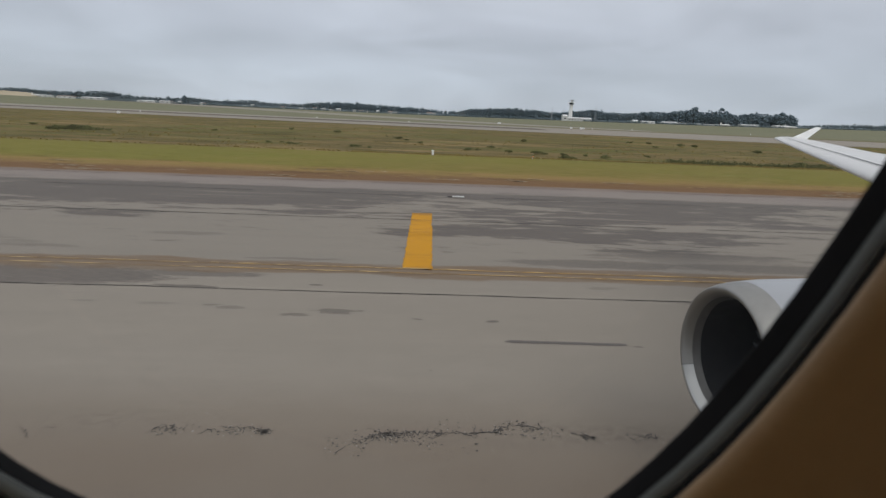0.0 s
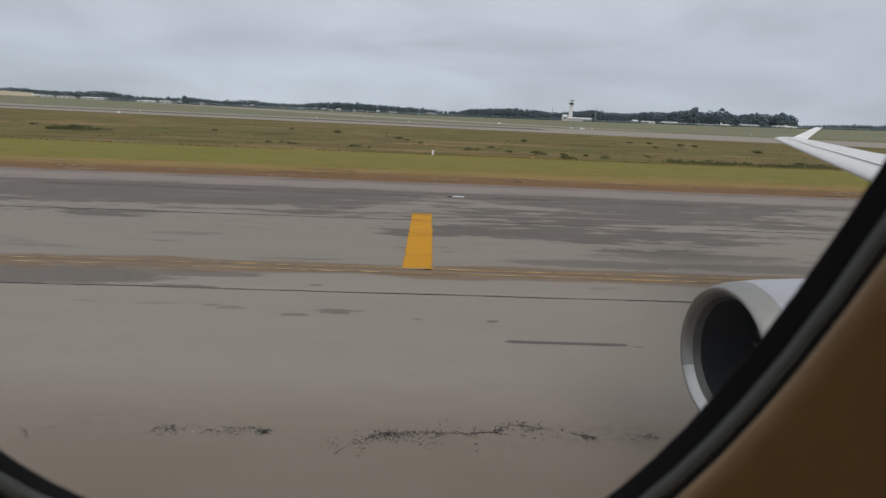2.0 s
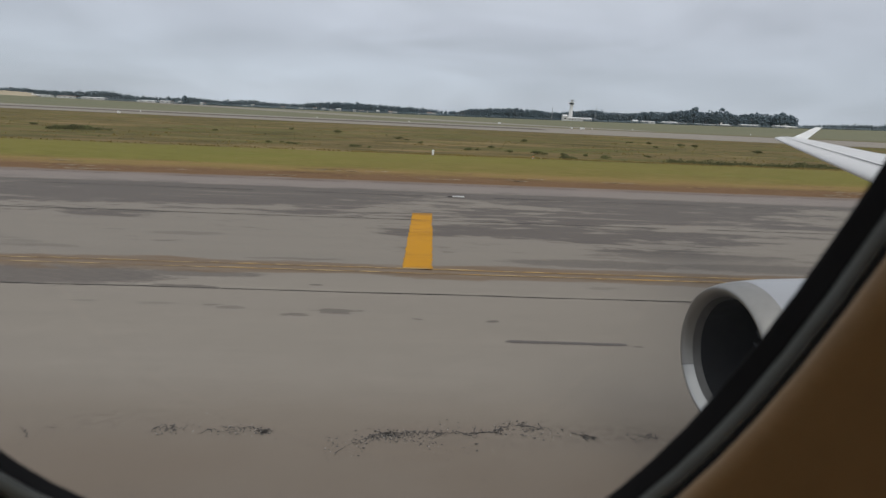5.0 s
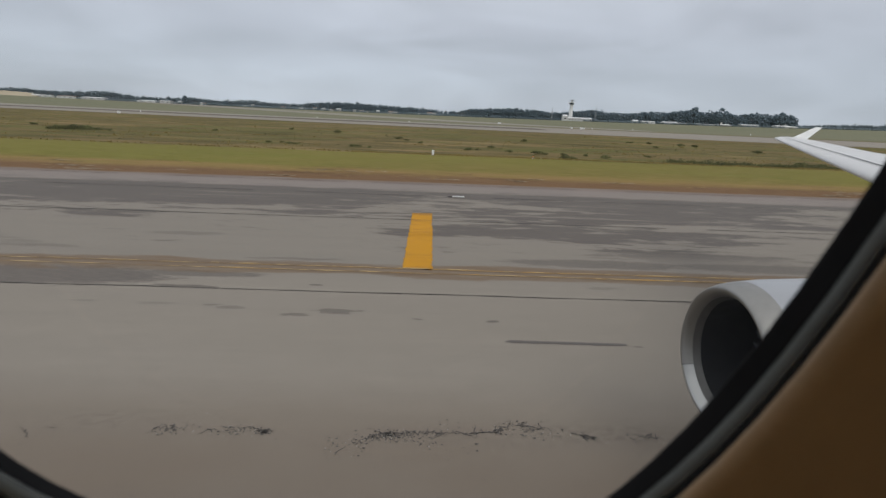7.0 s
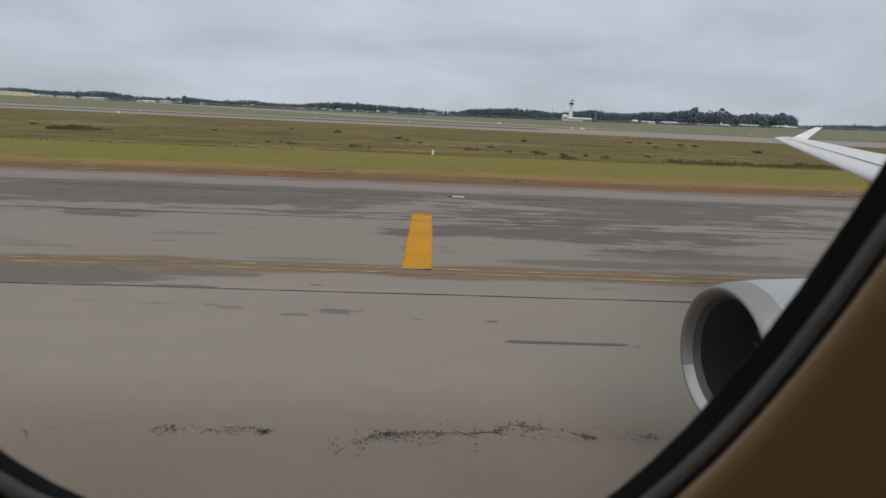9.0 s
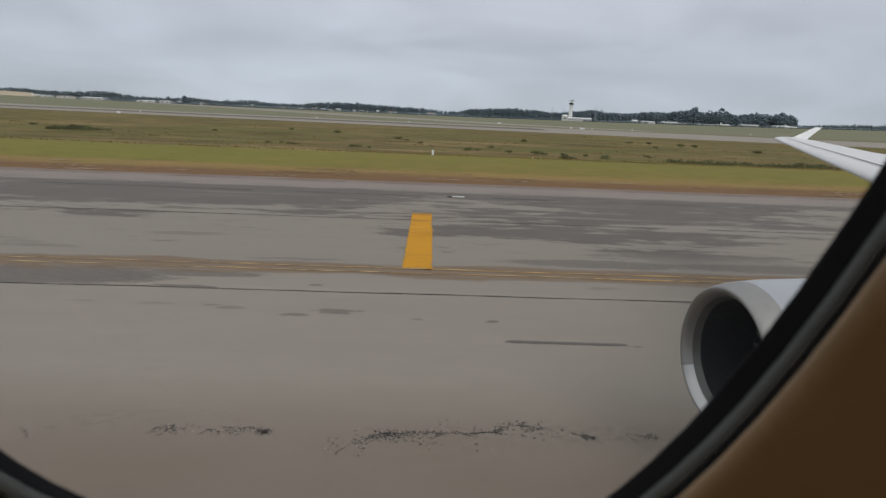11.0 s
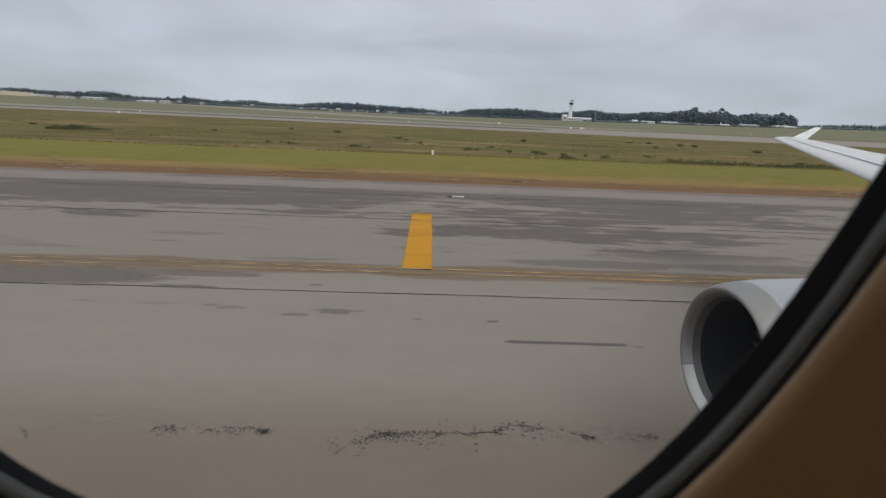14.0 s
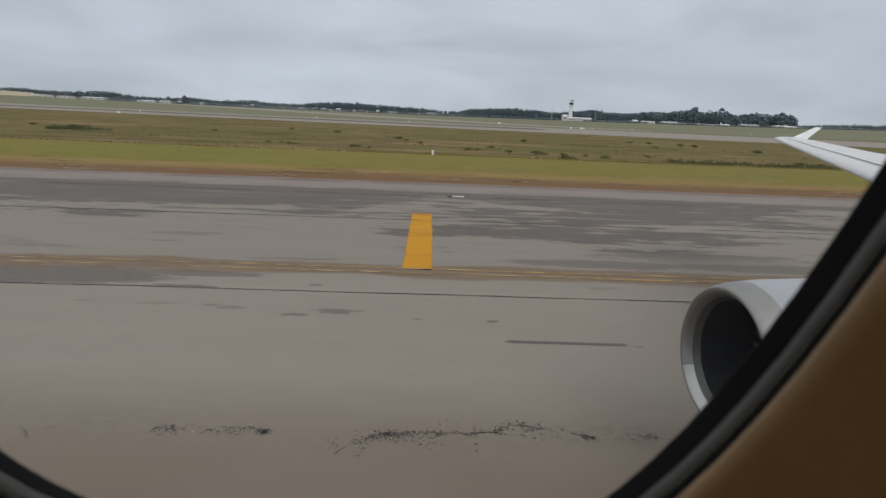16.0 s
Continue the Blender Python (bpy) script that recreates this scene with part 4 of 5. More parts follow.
# The treetops along the horizon, as seen from the airliner: along, height of the tops over the runway.
TREETOPS = ((-1000, 23), (-773, 20), (-715, 22), (-674, 19), (-623, 20), (-583, 23), (-533, 16), (-473, 15), (-433, 18), (-372, 13), (-331, 18),
            (-291, 14.5), (-235, 14.5), (-200, 19), (-169, 20.5), (-66, 18), (0, 15), (19, 12.5), (50, 12.5), (70, 18.5), (142, 22.5), (195, 21.5), (225, 18),
            (300, 25.5), (352, 22), (435, 27.5), (480, 33), (525, 31), (555, 32), (572, 27), (584, 31), (640, 32), (668, 33.5), (681, 29), (688, 11),
            (776, 17), (850, 20), (1100, 20))


def treetop(x):
    return float(np.interp(x - PLANE_X, [a for a, _ in TREETOPS], [b for _, b in TREETOPS]))


def woods(name, x0, x1, y, seed, mat, label, gap=4.2, ragged=0.1, rows=3):
    """A belt of far trees whose crowns close up; x from the airliner."""
    rng = random.Random(seed)
    vs, fs = [], []
    x = PLANE_X + x0
    while x < PLANE_X + x1:
        for row in range(rows):
            yy, xx = y + row * 8 + rng.uniform(-3, 3), x + rng.uniform(-gap, gap) * 0.5
            z = terrain(xx, yy) - 0.4
            t = (treetop(xx) - z) * (1 - ragged * rng.random() ** 1.5) * (1.0 if row else 0.92)
            if rng.random() < 0.05:
                t *= 1 + ragged * 0.8
            prism(vs, fs, (xx, yy, z), (xx, yy, z + t * 0.8), 0.35, 0.12, 4)
            r = min(5.5, t * 0.24)
            for _ in range(32):
                u = rng.random()
                rr = r * (1.0 - 0.5 * u * u)
                a, d = rng.uniform(0, 6.28), rr * rng.random() ** 0.6
                clump(vs, fs, rng, (xx + d * math.cos(a), yy + d * math.sin(a), z + t * (0.04 + 0.92 * u)), rr * rng.uniform(0.4, 0.72), 0.8)
        # undergrowth closes the foot of the belt, and crowns behind close its gaps
        for _ in range(5):
            xx, yy = x + rng.uniform(-gap, gap), y - 4 + rng.uniform(-3, 3)
            clump(vs, fs, rng, (xx, yy, terrain(xx, yy) + 1.2), rng.uniform(1.6, 3.4), 0.9)
        for _ in range(9):
            xx, yy = x + rng.uniform(-gap, gap), y + 8 * rows + rng.uniform(-3, 3)
            top = treetop(xx) - 0.4
            clump(vs, fs, rng, (xx, yy, top * rng.uniform(0.15, 0.8)), min(3.2, top * 0.2) * rng.uniform(0.7, 1.1), 0.85)
        x += gap * rng.uniform(0.7, 1.3)
    ob = soup(name, vs, fs, mat, smooth=True)
    tagged(ob, label, "woods", kind="stuff")


woods("far_woods", -205, 42, 905, 31, M_FOL_HAZED, "distant dark green belt of trees on the horizon", 4.5, 0.16)
woods("far_woods", 66, 300, 905, 32, M_FOL_HAZED, "distant even-topped dark wood on the horizon", 4.0, 0.09)
woods("far_woods", 300, 686, 905, 34, M_FOL_HAZED, "distant tall dark pine plantation on the horizon", 4.0, 0.17)
woods("far_hazy_scrub", -1000, -205, 893, 33, M_FOL_HAZED_PALE, "distant low hedges and scattered trees on the horizon", 4.2, 0.2)
def hedge(x0, x1, y, seed):
    """A low broken hedge before the far houses; x from the airliner."""
    rng = random.Random(seed)
    vs, fs = [], []
    x = PLANE_X + x0
    while x < PLANE_X + x1:
        thick = noise.noise((x * 0.03, seed, 0))
        if thick > -0.25:
            r = rng.uniform(0.8, 1.7) * (1 + 0.8 * max(0.0, thick))
            for _ in range(4):
                clump(vs, fs, rng, (x + rng.uniform(-2, 2), y + rng.uniform(-2, 2), terrain(x, y) + r * rng.uniform(0.4, 1.3)), r, 0.9)
        x += rng.uniform(1.4, 3.0)
    ob = soup("far_hedge", vs, fs, M_FOL_HAZED_PALE)
    tagged(ob, "broken low hedge before distant houses", "hedge", kind="stuff")


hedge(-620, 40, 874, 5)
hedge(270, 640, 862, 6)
woods("far_hazy_scrub", 40, 70, 915, 35, M_FOL_HAZED_PALE, "distant low trees in a gap of the woods", 4.5, 0.3)
woods("far_hazy_scrub", 686, 1150, 940, 36, M_FOL_HAZED_PALE, "distant low trees behind the airfield", 6.0, 0.25)


FAR_X = -13.0  # sets the far row of buildings and masts over


def sand_bank(x0, x1, y, h):
    """A long low bank of pale sand before the far trees; x from the airliner."""
    rng = random.Random(77)
    vs, fs, n = [], [], 40
    for i in range(n + 1):
        t = i / n
        x, up = PLANE_X + x0 + (x1 - x0) * t, h * math.sin(math.pi * min(1, max(0.02, t))) ** 0.4 * rng.uniform(0.9, 1.05)
        z = terrain(x, y)
        vs += [(x, y - 14, z - 0.3), (x, y - 3, z + 0.7 * up), (x, y, z + up), (x, y + 14, z - 0.3)]
    for i in range(n):
        for k in range(3):
            a = 4 * i + k
            fs.append((a, a + 4, a + 5, a + 1))
    ob = soup("sand_bank", vs, fs, M_SAND, smooth=True)
    tagged(ob, "long low bank of pale sand on the horizon", "sand bank", kind="stuff")


sand_bank(-800, -668, 872, 7.5)


def tree(x, y, h, seed):
    rng = random.Random(seed)
    x += FAR_X
    e = thing("tree", (x, y, terrain(x, y) - 0.2), "distant dark broad-crowned tree above the hedges", "tree", "single trees")
    vs, fs = [], []
    prism(vs, fs, (0, 0, 0), (0, 0, h * 0.55), h * 0.03, h * 0.015, 7)
    for _ in range(6):
        a = rng.uniform(0, 6.28)
        prism(vs, fs, (0, 0, h * 0.4), (h * 0.25 * math.cos(a), h * 0.25 * math.sin(a), h * rng.uniform(0.6, 0.8)), h * 0.012, h * 0.004, 5)
    soup("trunk", vs, fs, M_BARK, e)
    vs, fs = [], []
    for _ in range(90):
        a, u = rng.uniform(0, 6.28), rng.random()
        d = h * 0.38 * math.sin(math.pi * (0.15 + 0.8 * u)) * rng.random() ** 0.5
        clump(vs, fs, rng, (d * math.cos(a), d * math.sin(a), h * (0.25 + 0.72 * u)), h * rng.uniform(0.05, 0.1), 0.8)
    soup("crown", vs, fs, M_FOL_HAZED, e)


for i, (x, y, h) in enumerate(((-393, 890, 12), (-362, 884, 15), (-290, 890, 12), (-297, 892, 10), (-560, 890, 11), (-585, 892, 11),
                               (-38, 890, 15), (548, 885, 32), (597, 885, 32), (714, 890, 28), (470, 890, 22), (-140, 890, 13))):
    tree(x, y, h, 300 + i)


# ---- far buildings ----
def shed(x, y, w, d, h, label, roof=M_ROOF, wins=0, group="airfield buildings"):
    x += FAR_X
    z = terrain(x, y) - 0.2
    e = thing("building", (x, y, z), label, "building", group)
    bm = bmesh.new()
    box(bm, -w / 2, w / 2, -d / 2, d / 2, 0, h)
    wall = part("wall", bm, M_WALL, e)
    bm = bmesh.new()
    a = [bm.verts.new(v) for v in ((-w / 2 - 0.4, -d / 2 - 0.4, h), (w / 2 + 0.4, -d / 2 - 0.4, h), (w / 2 + 0.4, d / 2 + 0.4, h),
                                   (-w / 2 - 0.4, d / 2 + 0.4, h), (-w / 2 - 0.4, 0, h * 1.28), (w / 2 + 0.4, 0, h * 1.28))]
    for f in ((0, 1, 5, 4), (2, 3, 4, 5), (0, 4, 3), (1, 2, 5), (0, 3, 2, 1)):
        bm.faces.new([a[i] for i in f])
    part("roof", bm, roof, e)
    for i in range(wins):
        cx = -w / 2 + w * (i + 0.5) / wins
        bm = bmesh.new()
        box(bm, cx - w / wins * 0.2, cx + w / wins * 0.2, -d / 2 - 0.06, -d / 2 + 0.02, h * 0.38, h * 0.62)
        part("window", bm, M_WINDOW, e)


shed(331, 872, 47, 14, 5.0, "long low white terminal building beside a tower", M_WHITE, 9)
shed(306, 866, 8, 10, 8.0, "tall white block at the end of the terminal", M_WHITE, 1)
shed(548, 868, 85, 8, 2.6, "long low grey wall of an airfield store", M_ROOF, 4)
shed(434, 872, 9, 10, 4.6, "white hangar with dark doorway before the woods", M_WHITE, 1)
shed(458, 872, 22, 12, 3.6, "low white airfield shed before the woods", M_WHITE, 2)
shed(497, 872, 25, 12, 3.8, "low white airfield shed before the woods", M_WHITE, 2)
shed(-592, 872, 20, 12, 3.0, "low white shed before a sand bank", M_WHITE, 2)
shed(-510, 872, 36, 14, 3.4, "long low white hangar with a bright roof", M_WHITE, 3)
shed(-422, 876, 30, 14, 2.8, "long low white shed on the far field", M_WHITE, 2)
shed(-390, 876, 18, 12, 3.6, "pale shed end beside a long white shed", M_ROOF, 2)
shed(-556, 874, 28, 14, 3.4, "long shed with a red-brown roof", M_TILEROOF, 3)
for i, (u, w) in enumerate(((-449, 7), (-441, 6), (-405, 6), (-398, 5), (-328, 8), (-317, 5), (-262, 6), (-231, 7), (-222, 5), (-206, 6), (-192, 8), (-181, 5), (-174, 6),
                            (-165, 7), (-138, 5), (-124, 7), (-113, 6), (-96, 5), (-73, 7), (-64, 6), (-22, 5), (-4, 9), (4, 7))):
    shed(PLANE_X - FAR_X + u, 880 + (i % 3) * 4, w, 7, 2.2 + 0.6 * (i * 7 % 4), "small pale house among distant trees", M_TILEROOF if i % 3 == 0 else M_ROOF, 2, "distant houses")
shed(640, 868, 30, 14, 3.6, "low white hangar beside the pine wood", M_WHITE, 2)
shed(700, 868, 26, 14, 3.6, "low white hangar beside the pine wood", M_WHITE, 2)


def control_tower(x, y):
    x += FAR_X
    z = terrain(x, y)
    e = thing("control_tower", (x, y, z), "slender white airport control tower on the horizon", "control tower")
    bm = bmesh.new()
    cyl(bm, 3.7, 2.7, 0, 27.0, 20)
    part("shaft", bm, M_WHITE, e)
    bm = bmesh.new()
    lathe(bm, [(26.4, 2.6), (27.0, 4.2), (27.8, 4.6), (27.8, 3.6)], 20, pose(0, 0, 0, 0, -90, 0))
    part("gallery", bm, M_WHITE, e)
    for i in range(10):
        bm = bmesh.new()
        box(bm, 3.3, 3.55, -1.05, 1.05, 27.8, 30.8)
        bmesh.ops.transform(bm, matrix=pose(0, 0, 0, 0, 0, 36 * i), verts=bm.verts[:])
        part("cab_window", bm, M_WINDOW, e)
    bm = bmesh.new()
    lathe(bm, [(30.8, 3.4), (31.0, 6.3), (31.9, 6.3), (32.2, 2.4), (32.2, 0.01)], 20, pose(0, 0, 0, 0, -90, 0))
    part("roof", bm, M_WHITE, e)
    bm = bmesh.new()
    cyl(bm, 1.5, 1.3, 32.2, 34.6, 12)
    part("equipment_room", bm, M_WHITE, e)
    bm = bmesh.new()
    cyl(bm, 4.4, 4.6, 34.6, 35.6, 16)
    part("antenna_platform", bm, M_STEEL, e)
    bm = bmesh.new()
    cyl(bm, 0.25, 0.15, 35.6, 37.5, 8)
    part("mast", bm, M_STEEL, e)


control_tower(319.5, 878)


def lattice_mast(x, y, h, label):
    x += FAR_X
    e = thing("lattice_mast", (x, y, terrain(x, y)), label, "mast", "masts")
    vs, fs = [], []
    for sx, sy in ((-1, -1), (1, -1), (0, 1)):
        prism(vs, fs, (sx * 1.0, sy * 1.0, 0), (sx * 0.3, sy * 0.3, h), 0.22, 0.16, 4)
    soup("legs", vs, fs, M_STEEL, e)
    vs, fs = [], []
    n = int(h / 2.5)
    for i in range(n):
        t = 1 - 0.7 * i / n
        p = [(-t, -t, h * i / n), (t, -t, h * (i + 0.5) / n), (0, t, h * (i + 0.9) / n)]
        for a, b in zip(p, p[1:] + p[:1]):
            prism(vs, fs, a, b, 0.1, 0.1, 3)
    soup("bracing", vs, fs, M_STEEL, e)


lattice_mast(286, 878, 22, "thin lattice radio mast beside the tower")
lattice_mast(306, 876, 19, "thin lattice radio mast beside the tower")
lattice_mast(365, 880, 28, "thin lattice radio mast before the woods")


def parked_plane(x, y, s, rz):
    x += FAR_X
    e = thing("parked_airplane", (x, y, terrain(x, y)), "small white airplane parked on the far field", "airplane", "parked airplanes", rz=rz)
    bm = bmesh.new()
    lathe(bm, [(-9 * s, 0.15 * s), (-6 * s, 0.8 * s), (0, 1.15 * s), (6 * s, 1.1 * s), (8.2 * s, 0.6 * s), (9 * s, 0.1 * s)], 12,
          Matrix.Translation((0, 0, 2.0 * s)))
    part("fuselage", bm, M_WHITE, e)
    bm = bmesh.new()
    box(bm, -1.2 * s, 1.2 * s, -10 * s, 10 * s, 1.9 * s, 2.1 * s)
    part("wing", bm, M_WHITE, e)
    bm = bmesh.new()
    box(bm, -9 * s, -7 * s, -0.12 * s, 0.12 * s, 2.2 * s, 5.4 * s)
    part("tail_fin", bm, M_WHITE, e)
    for px, py in ((6, 0), (-0.5, 1.5), (-0.5, -1.5)):
        bm = bmesh.new()
        cyl(bm, 0.4 * s, 0.4 * s, -0.15, 0.15, 12, pose(px * s, py * s, 0.42 * s, 90, 0, 0))
        part("wheel", bm, M_BLACK, e)
        bm = bmesh.new()
        box(bm, (px - 0.08) * s, (px + 0.08) * s, (py - 0.08) * s, (py + 0.08) * s, 0.4 * s, 1.6 * s)
        part("strut", bm, M_STEEL, e)


parked_plane(575, 830, 1.2, 12)
parked_plane(690, 830, 1.2, -8)
parked_plane(-600, 868, 1.2, 5)


# ---- the airliner: wing, engine, fuselage ----
def airliner():
    e = thing("airliner", (PLANE_X, -1.9, 0), "white airliner with pale grey wing standing on taxiway", "airplane")
    inv = Matrix.Translation((0, 1.9, 0))

    def aset(ob):
        ob.matrix_local = inv
        return ob

    # wing: sections from root to tip (lateral, leading x, chord, z, thickness)
    secs = [(0.35, 3.29, 6.2, 3.35, 0.75), (4.85, 5.58, 4.4, 3.66, 0.48), (7.2, 6.78, 3.4, 3.80, 0.34), (11.4, 8.92, 2.0, 4.01, 0.20),
            (14.6, 10.52, 1.3, 4.19, 0.12), (15.0, 10.74, 1.1, 4.215, 0.10), (15.15, 10.98, 0.85, 4.225, 0.06)]
    prof = [(0.0, 0.0), (0.015, 0.28), (0.06, 0.52), (0.18, 0.80), (0.35, 0.92), (0.6, 0.70), (0.85, 0.30), (1.0, 0.02),
            (0.85, -0.10), (0.6, -0.32), (0.35, -0.45), (0.18, -0.42), (0.06, -0.28), (0.015, -0.15)]
    bm = bmesh.new()
    rings = []
    for y, x, c, z, th in secs:
        rings.append([bm.verts.new((x + u * c, y, z + v * th * 0.75)) for u, v in prof])
    n = len(prof)
    for p, q in zip(rings, rings[1:]):
        for i in range(n):
            j = (i + 1) % n
            bm.faces.new((p[i], p[j], q[j], q[i]))
    bm.faces.new(rings[0])
    bm.faces.new(rings[-1])
    wing = aset(part("wing", bm, M_WING, e, "pale grey wing", True))

    def on_wing(y, u, lift=0.012):
        for a, b in zip(secs, secs[1:]):
            if a[0] <= y <= b[0]:
                t = (y - a[0]) / (b[0] - a[0])
                x, c, z, th = (a[k] + (b[k] - a[k]) * t for k in (1, 2, 3, 4))
                v = np.interp(u, [0, 0.015, 0.06, 0.18, 0.35, 0.6, 0.85, 1.0], [0, 0.28, 0.52, 0.8, 0.92, 0.7, 0.3, 0.02])
                return Vector((x + u * c - lift, y, z + v * th * 0.75 + lift))

    def wing_strip(name, u0, u1, y0, y1, wid, mat):
        bm = bmesh.new()
        k = 24
        prev = None
        for i in range(k + 1):
            t = i / k
            y, u = y0 + (y1 - y0) * t, u0 + (u1 - u0) * t
            a, b = bm.verts.new(on_wing(y, u)), bm.verts.new(on_wing(y, u + wid))
            if prev:
                bm.faces.new((prev[0], a, b, prev[1]))
            prev = (a, b)
        part(name, bm, mat, wing)

    wing_strip("slat_gap", 0.06, 0.17, 2.0, 14.6, 0.009, M_DARK)
    wing_strip("flap_gap", 0.74, 0.74, 2.0, 11.2, 0.006, M_LINER)
    # winglet, canted outwards and swept back
    bm = bmesh.new()
    base = [(11.28, 15.0, 4.24), (11.75, 15.0, 4.21)]
    top = [(12.28, 15.36, 4.61), (12.46, 15.36, 4.60)]
    vs = []
    for off in (-0.02, 0.02):
        for p in (base[0], base[1], top[1], top[0]):
            vs.append(bm.verts.new((p[0], p[1] + off, p[2])))
    for f in ((0, 1, 2, 3), (7, 6, 5, 4), (0, 4, 5, 1), (1, 5, 6, 2), (2, 6, 7, 3), (3, 7, 4, 0)):
        bm.faces.new([vs[i] for i in f])
    part("winglet", bm, M_WHITE, wing, "white upswept winglet")

    # engine nacelle
    ax = Matrix.Translation((3.38, 4.85, 1.94))
    eng = aset(part("engine", _lathe_bm([(0.27, 0.887), (0.5, 0.915), (1.1, 0.945), (2.0, 0.93), (3.0, 0.82), (3.6, 0.7), (3.6, 0.62), (3.0, 0.6)], ax),
                    M_NACELLE, e, "pale grey engine nacelle", True))
    lip = [(0.272, 0.888), (0.172, 0.873), (0.08, 0.848), (0.03, 0.827), (0.004, 0.808), (0.0, 0.79), (0.012, 0.766), (0.05, 0.735), (0.11, 0.705)]
    for arc, metal, label in (((-7, 45), M_ALU, "dull metal inlet lip"), ((45, 65), M_ALU_LIGHT, "metal inlet lip section coloured lighter for its highlight")):
        bm = bmesh.new()
        lathe(bm, lip, 72, ax, arc)
        part("inlet_lip", bm, metal, eng, label, True)
    for a in (-7, 45):
        bm = bmesh.new()
        lathe(bm, [(p - 0.002, r + 0.002 * (1 if k < 5 else -1)) for k, (p, r) in enumerate(lip)], 1440, ax, (a * 20 - 1, a * 20 + 1))
        part("lip_joint", bm, M_LINER, eng)
    part("inlet_liner", _lathe_bm([(0.112, 0.704), (0.2, 0.675)], ax), M_INLET, eng, "grey inlet lining", True)
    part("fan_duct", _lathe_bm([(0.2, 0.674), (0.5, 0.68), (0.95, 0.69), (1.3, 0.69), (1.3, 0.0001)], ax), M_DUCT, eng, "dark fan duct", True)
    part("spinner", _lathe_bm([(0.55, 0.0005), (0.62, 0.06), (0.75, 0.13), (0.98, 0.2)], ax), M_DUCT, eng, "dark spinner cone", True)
    nb = 24
    for i in range(nb):
        bm = bmesh.new()
        r = []
        for rad, tw in ((0.18, 30), (0.4, 45), (0.67, 60)):
            c, s = 0.07 * math.cos(radians(tw)), 0.07 * math.sin(radians(tw))
            r.append((bm.verts.new((0.92 - c, -s, rad)), bm.verts.new((0.92 + c, s, rad))))
        for p, q in zip(r, r[1:]):
            bm.faces.new((p[0], p[1], q[1], q[0]))
        bmesh.ops.transform(bm, matrix=ax @ pose(0, 0, 0, 360 * i / nb, 0, 0), verts=bm.verts[:])
        part("fan_blade", bm, M_BLADE, eng)
    bm = bmesh.new()
    box(bm, 4.6, 8.2, 4.72, 4.98, 2.7, 3.62, 0.08)
    aset(part("pylon", bm, M_WING, e))
    # main and nose gear keep the airliner on the ground
    for gx, gy in ((7.4, 1.9), (7.4, -5.7), (-9.0, -1.9)):
        for s in (-0.25, 0.25):
            bm = bmesh.new()
            cyl(bm, 0.5, 0.5, -0.17, 0.17, 28, pose(gx, gy + s, 0.5, 90, 0, 0))
            aset(part("wheel", bm, M_BLACK, e, "black tyre"))
        bm = bmesh.new()
        cyl(bm, 0.12, 0.12, 0.5, 3.1, 12, Matrix.Translation((gx, gy, 0)))
        aset(part("gear_leg", bm, M_STEEL, e))
    return e


def _lathe_bm(profile, m):
    bm = bmesh.new()
    lathe(bm, profile, 72, m)
    return bm


plane = airliner()


# ---- cabin shell and windows ----
CX, CZ, PITCHW = PLANE_X + 0.0024, 4.5483, 0.533
LEAN = -0.3426  # openings leaned to fit the window's outline in the camera's view
FUS_Y, FUS_Z = -1.9, 4.5
WINDOW_COLS = range(-4, 7)


def oval(a, b, n, count=72):
    pts = []
    for i in range(count):
        t = 2 * math.pi * i / count
        c, s = math.cos(t), math.sin(t)
        x, z = math.copysign(abs(c) ** (2 / n), c) * a, math.copysign(abs(s) ** (2 / n), s) * b
        pts.append((x * math.cos(LEAN) - z * math.sin(LEAN), x * math.sin(LEAN) + z * math.cos(LEAN)))
    return pts


def loft(rings, cap=False):
    """rings: (a, b, n, y) ovals, lofted in order about the window's centre."""
    bm = bmesh.new()
    rows = [[bm.verts.new((x, y, z)) for x, z in oval(a, b, n)] for a, b, n, y in rings]
    for p, q in zip(rows, rows[1:]):
        for i in range(len(p)):
            j = (i + 1) % len(p)
            bm.faces.new((p[i], p[j], q[j], q[i]))
    if cap:
        bm.faces.new(rows[0])
    return bm


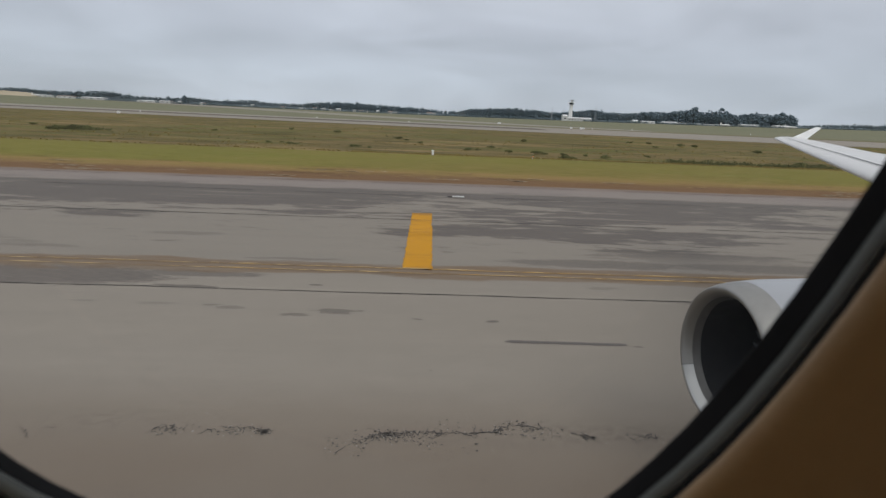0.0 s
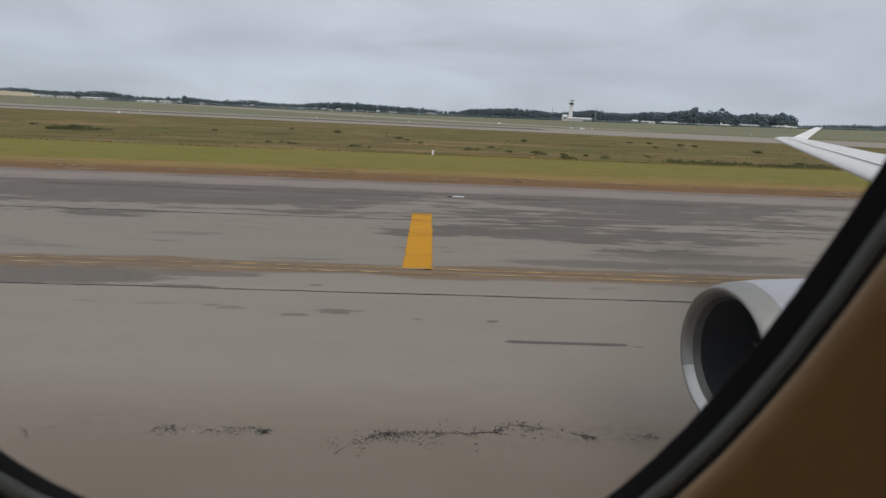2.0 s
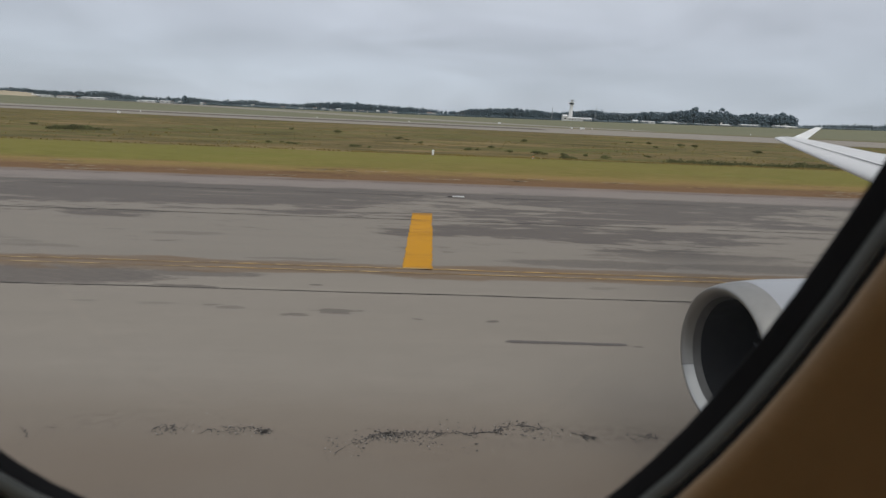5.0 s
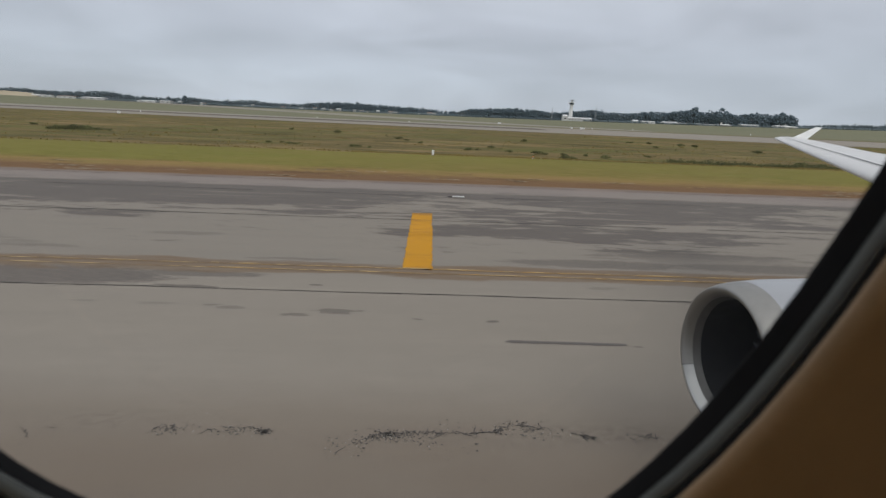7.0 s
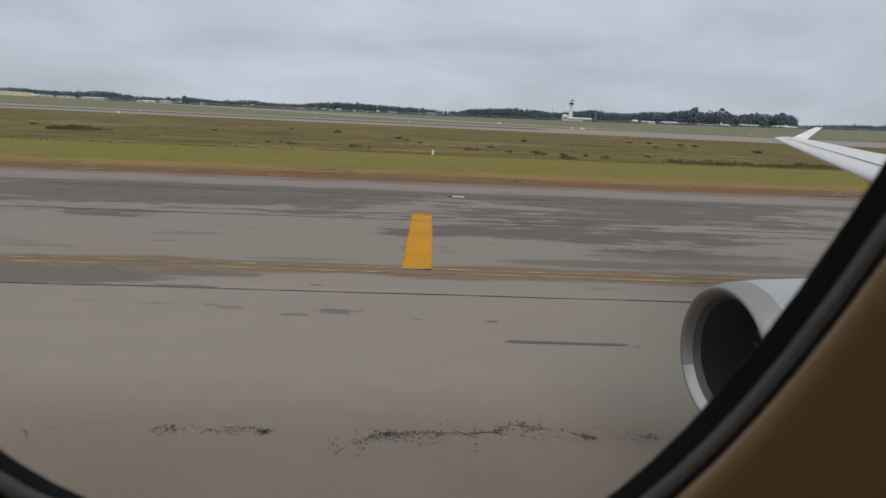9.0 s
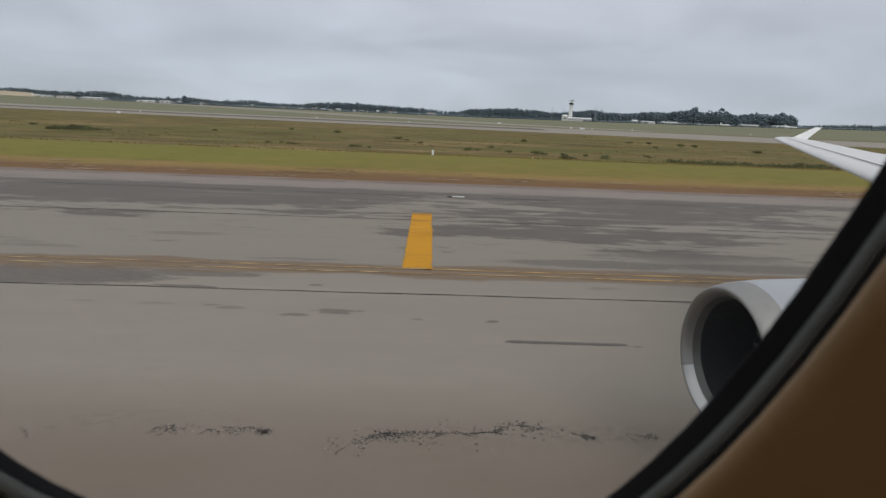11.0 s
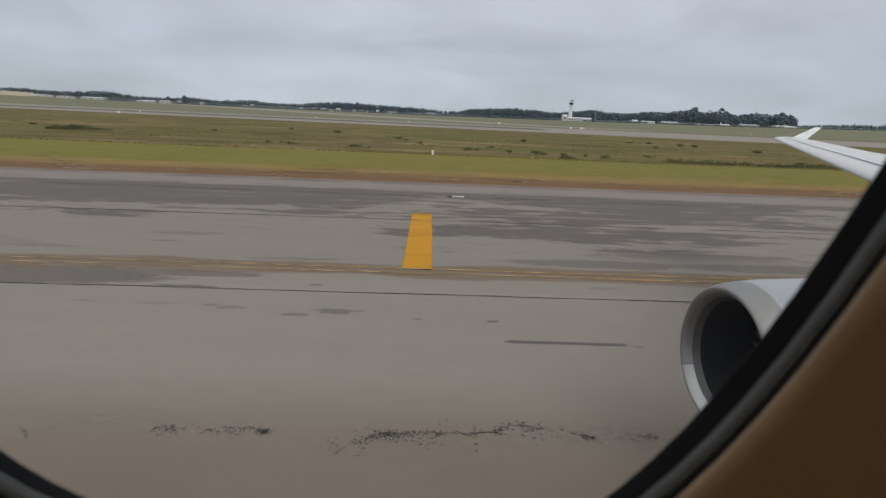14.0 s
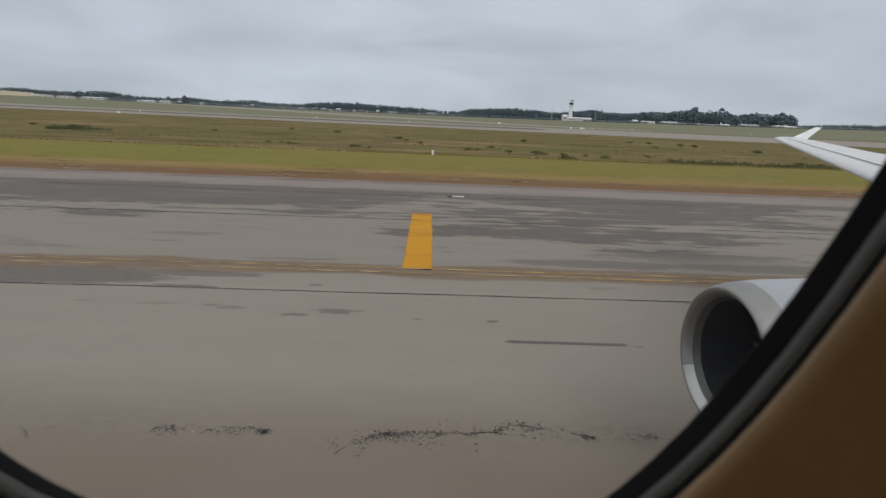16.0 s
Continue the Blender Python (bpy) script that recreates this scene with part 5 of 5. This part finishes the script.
def window_plate(name, radius, a, b, n, hx, h0, h1, mat, parent, side=1):
    """A panel of the round wall, one window wide, with its oval opening."""
    bm = bmesh.new()
    inner, outer = [], []
    pts = oval(a, b, n, 72)
    for x, z in pts:
        k = min(hx / abs(x) if abs(x) > 1e-9 else 1e9, (h1 if z > 0 else -h0) / abs(z) if abs(z) > 1e-9 else 1e9)
        inner.append((x, z))
        outer.append((x * k, z * k))
    for cx, cz in ((hx, h1), (-hx, h1), (-hx, h0), (hx, h0)):
        i = min(range(72), key=lambda q: (outer[q][0] - cx) ** 2 + (outer[q][1] - cz) ** 2)
        outer[i] = (cx, cz)
    rows = []
    for t in (0.0, 0.05, 0.3, 0.5, 0.75, 1.0):
        row = []
        for p, q in zip(inner, outer):
            x, z = p[0] + (q[0] - p[0]) * t, p[1] + (q[1] - p[1]) * t
            y = math.sqrt(max(0.01, radius ** 2 - (z + CZ - FUS_Z) ** 2)) + FUS_Y
            flat = 1 - smoothstep(0.2, 0.5, abs(z))  # the wall is flat round the window
            y += (radius + FUS_Y - y) * flat
            row.append(bm.verts.new((x, y, z)))
        rows.append(row)
    for p, q in zip(rows, rows[1:]):
        for i in range(72):
            j = (i + 1) % 72
            bm.faces.new((p[i], p[j], q[j], q[i]))
    return part(name, bm, mat, parent, "", True)


def cabin_window(i):
    e = thing("window_%d" % (i + 5), (CX + i * PITCHW, 0, CZ), "rounded cabin window with black seal and grey trim", "window", "cabin windows", "structure")
    part("seal", loft([(0.135, 0.195, 2.85, 0.12), (0.1112, 0.1729, 2.85, 0.1046), (0.1109, 0.1726, 2.85, 0.104), (0.1111, 0.1718, 2.85, 0.103), (0.1122, 0.1690, 2.85, 0.0982)]), M_SEAL, e, "black rubber seal", True)
    part("trim", loft([(0.1122, 0.1690, 2.85, 0.0980), (0.1115, 0.1683, 2.85, 0.0970), (0.1115, 0.1680, 2.85, 0.0950), (0.1124, 0.1690, 2.85, 0.0940)]), M_GREY, e, "grey plastic trim ring", True)
    part("groove", loft([(0.1125, 0.1692, 2.85, 0.0938), (0.1130, 0.1704, 2.85, 0.0920), (0.1104, 0.1688, 2.85, 0.0902)]), M_SEAL, e, "dark shade groove", True)
    part("bezel", loft([(0.1103, 0.1687, 2.85, 0.0900), (0.1093, 0.1686, 2.85, 0.0893), (0.1096, 0.1691, 2.85, 0.0882), (0.1105, 0.1704, 2.85, 0.0870), (0.1119, 0.1722, 2.85, 0.0862), (0.1136, 0.1746, 2.85, 0.0859)]), M_PANEL, e, "tan moulded bezel", True)
    p = part("pane", loft([(0.134, 0.194, 2.85, 0.1195)], True), M_PANE, e, "clear acrylic pane")
    p.visible_shadow = False
    return e


for i in WINDOW_COLS:
    cabin_window(i)


def cabin_shell():
    skin = thing("wall_fuselage", (0, 0, 0), "white fuselage wall around the cabin", "wall", kind="structure")
    liner = thing("wall_cabin", (0, 0, 0), "tan cabin side wall panelling", "wall", kind="structure")
    h0, h1 = -0.55, 0.55
    for i in WINDOW_COLS:
        a = window_plate("wall_panel", 1.9860, 0.1135, 0.1745, 2.85, PITCHW / 2 - 0.0008, h0, h1, M_PANEL, liner)
        a.location = (CX + i * PITCHW, 0, CZ)
        b = window_plate("skin_panel", 2.022, 0.134, 0.194, 2.85, PITCHW / 2, h0, h1, M_WHITE, skin)
        b.location = (CX + i * PITCHW, 0, CZ)
    x0 = CX + (WINDOW_COLS[0] - 0.5) * PITCHW
    x1 = CX + (WINDOW_COLS[-1] + 0.5) * PITCHW
    for name, rad, mat, parent in (("wall_lining", 1.9860, M_PANEL, liner), ("fuselage_skin", 2.022, M_WHITE, skin)):
        t0 = math.asin((CZ + h1 - FUS_Z) / rad)
        t1 = 2 * math.pi + math.asin((CZ + h0 - FUS_Z) / rad)
        bm = bmesh.new()
        k = 60
        rows = []
        for x in (x0, x1):
            rows.append([bm.verts.new((x, FUS_Y + rad * math.cos(t0 + (t1 - t0) * i / k), FUS_Z + rad * math.sin(t0 + (t1 - t0) * i / k))) for i in range(k + 1)])
        for i in range(k):
            bm.faces.new((rows[0][i], rows[0][i + 1], rows[1][i + 1], rows[1][i]))
        part(name, bm, mat, parent, "", True)
    # nose and tail, closed
    for sgn, xs, mat in ((-1, x0, M_WHITE), (1, x1, M_WHITE)):
        bm = bmesh.new()
        lathe(bm, [(0, 2.022), (sgn * 6.0, 2.02), (sgn * 9.0, 1.7), (sgn * 11.5, 1.0), (sgn * 12.5, 0.05)], 48, Matrix.Translation((xs, FUS_Y, FUS_Z)))
        part("fuselage_end", bm, mat, skin, "", True)
        bm = bmesh.new()
        cyl(bm, 1.98, 1.98, -0.02, 0.02, 48, pose(xs, FUS_Y, FUS_Z, 0, 90, 0))
        part("bulkhead", bm, M_PANEL, liner)
    bm = bmesh.new()
    box(bm, x0, x1, FUS_Y - 1.6, FUS_Y + 1.6, 3.3, 3.36)
    f = finish("floor", bm, M_CARPET)
    tagged(f, "dark carpeted cabin floor", "floor", kind="structure")


cabin_shell()


def ceiling_light():
    """The warm strip of light along the middle of the cabin ceiling."""
    e = thing("ceiling_light", (PLANE_X + 0.4, FUS_Y, FUS_Z + 1.86), "long warm cabin ceiling light strip", "ceiling light")
    bm = bmesh.new()
    box(bm, -2.6, 2.6, -0.14, 0.14, 0.0, 0.08, 0.01)
    part("housing", bm, M_GREY, e)
    bm = bmesh.new()
    box(bm, -2.55, 2.55, -0.11, 0.11, -0.03, -0.002, 0.008)
    n = Nodes("lamp_diffuser", 0.6)
    n.colour((0.8, 0.75, 0.65))
    n.b.inputs["Emission Color"].default_value = (1.0, 0.84, 0.62, 1)
    n.b.inputs["Emission Strength"].default_value = 5.4
    part("diffuser", bm, n.m, e, "glowing warm diffuser")


ceiling_light()
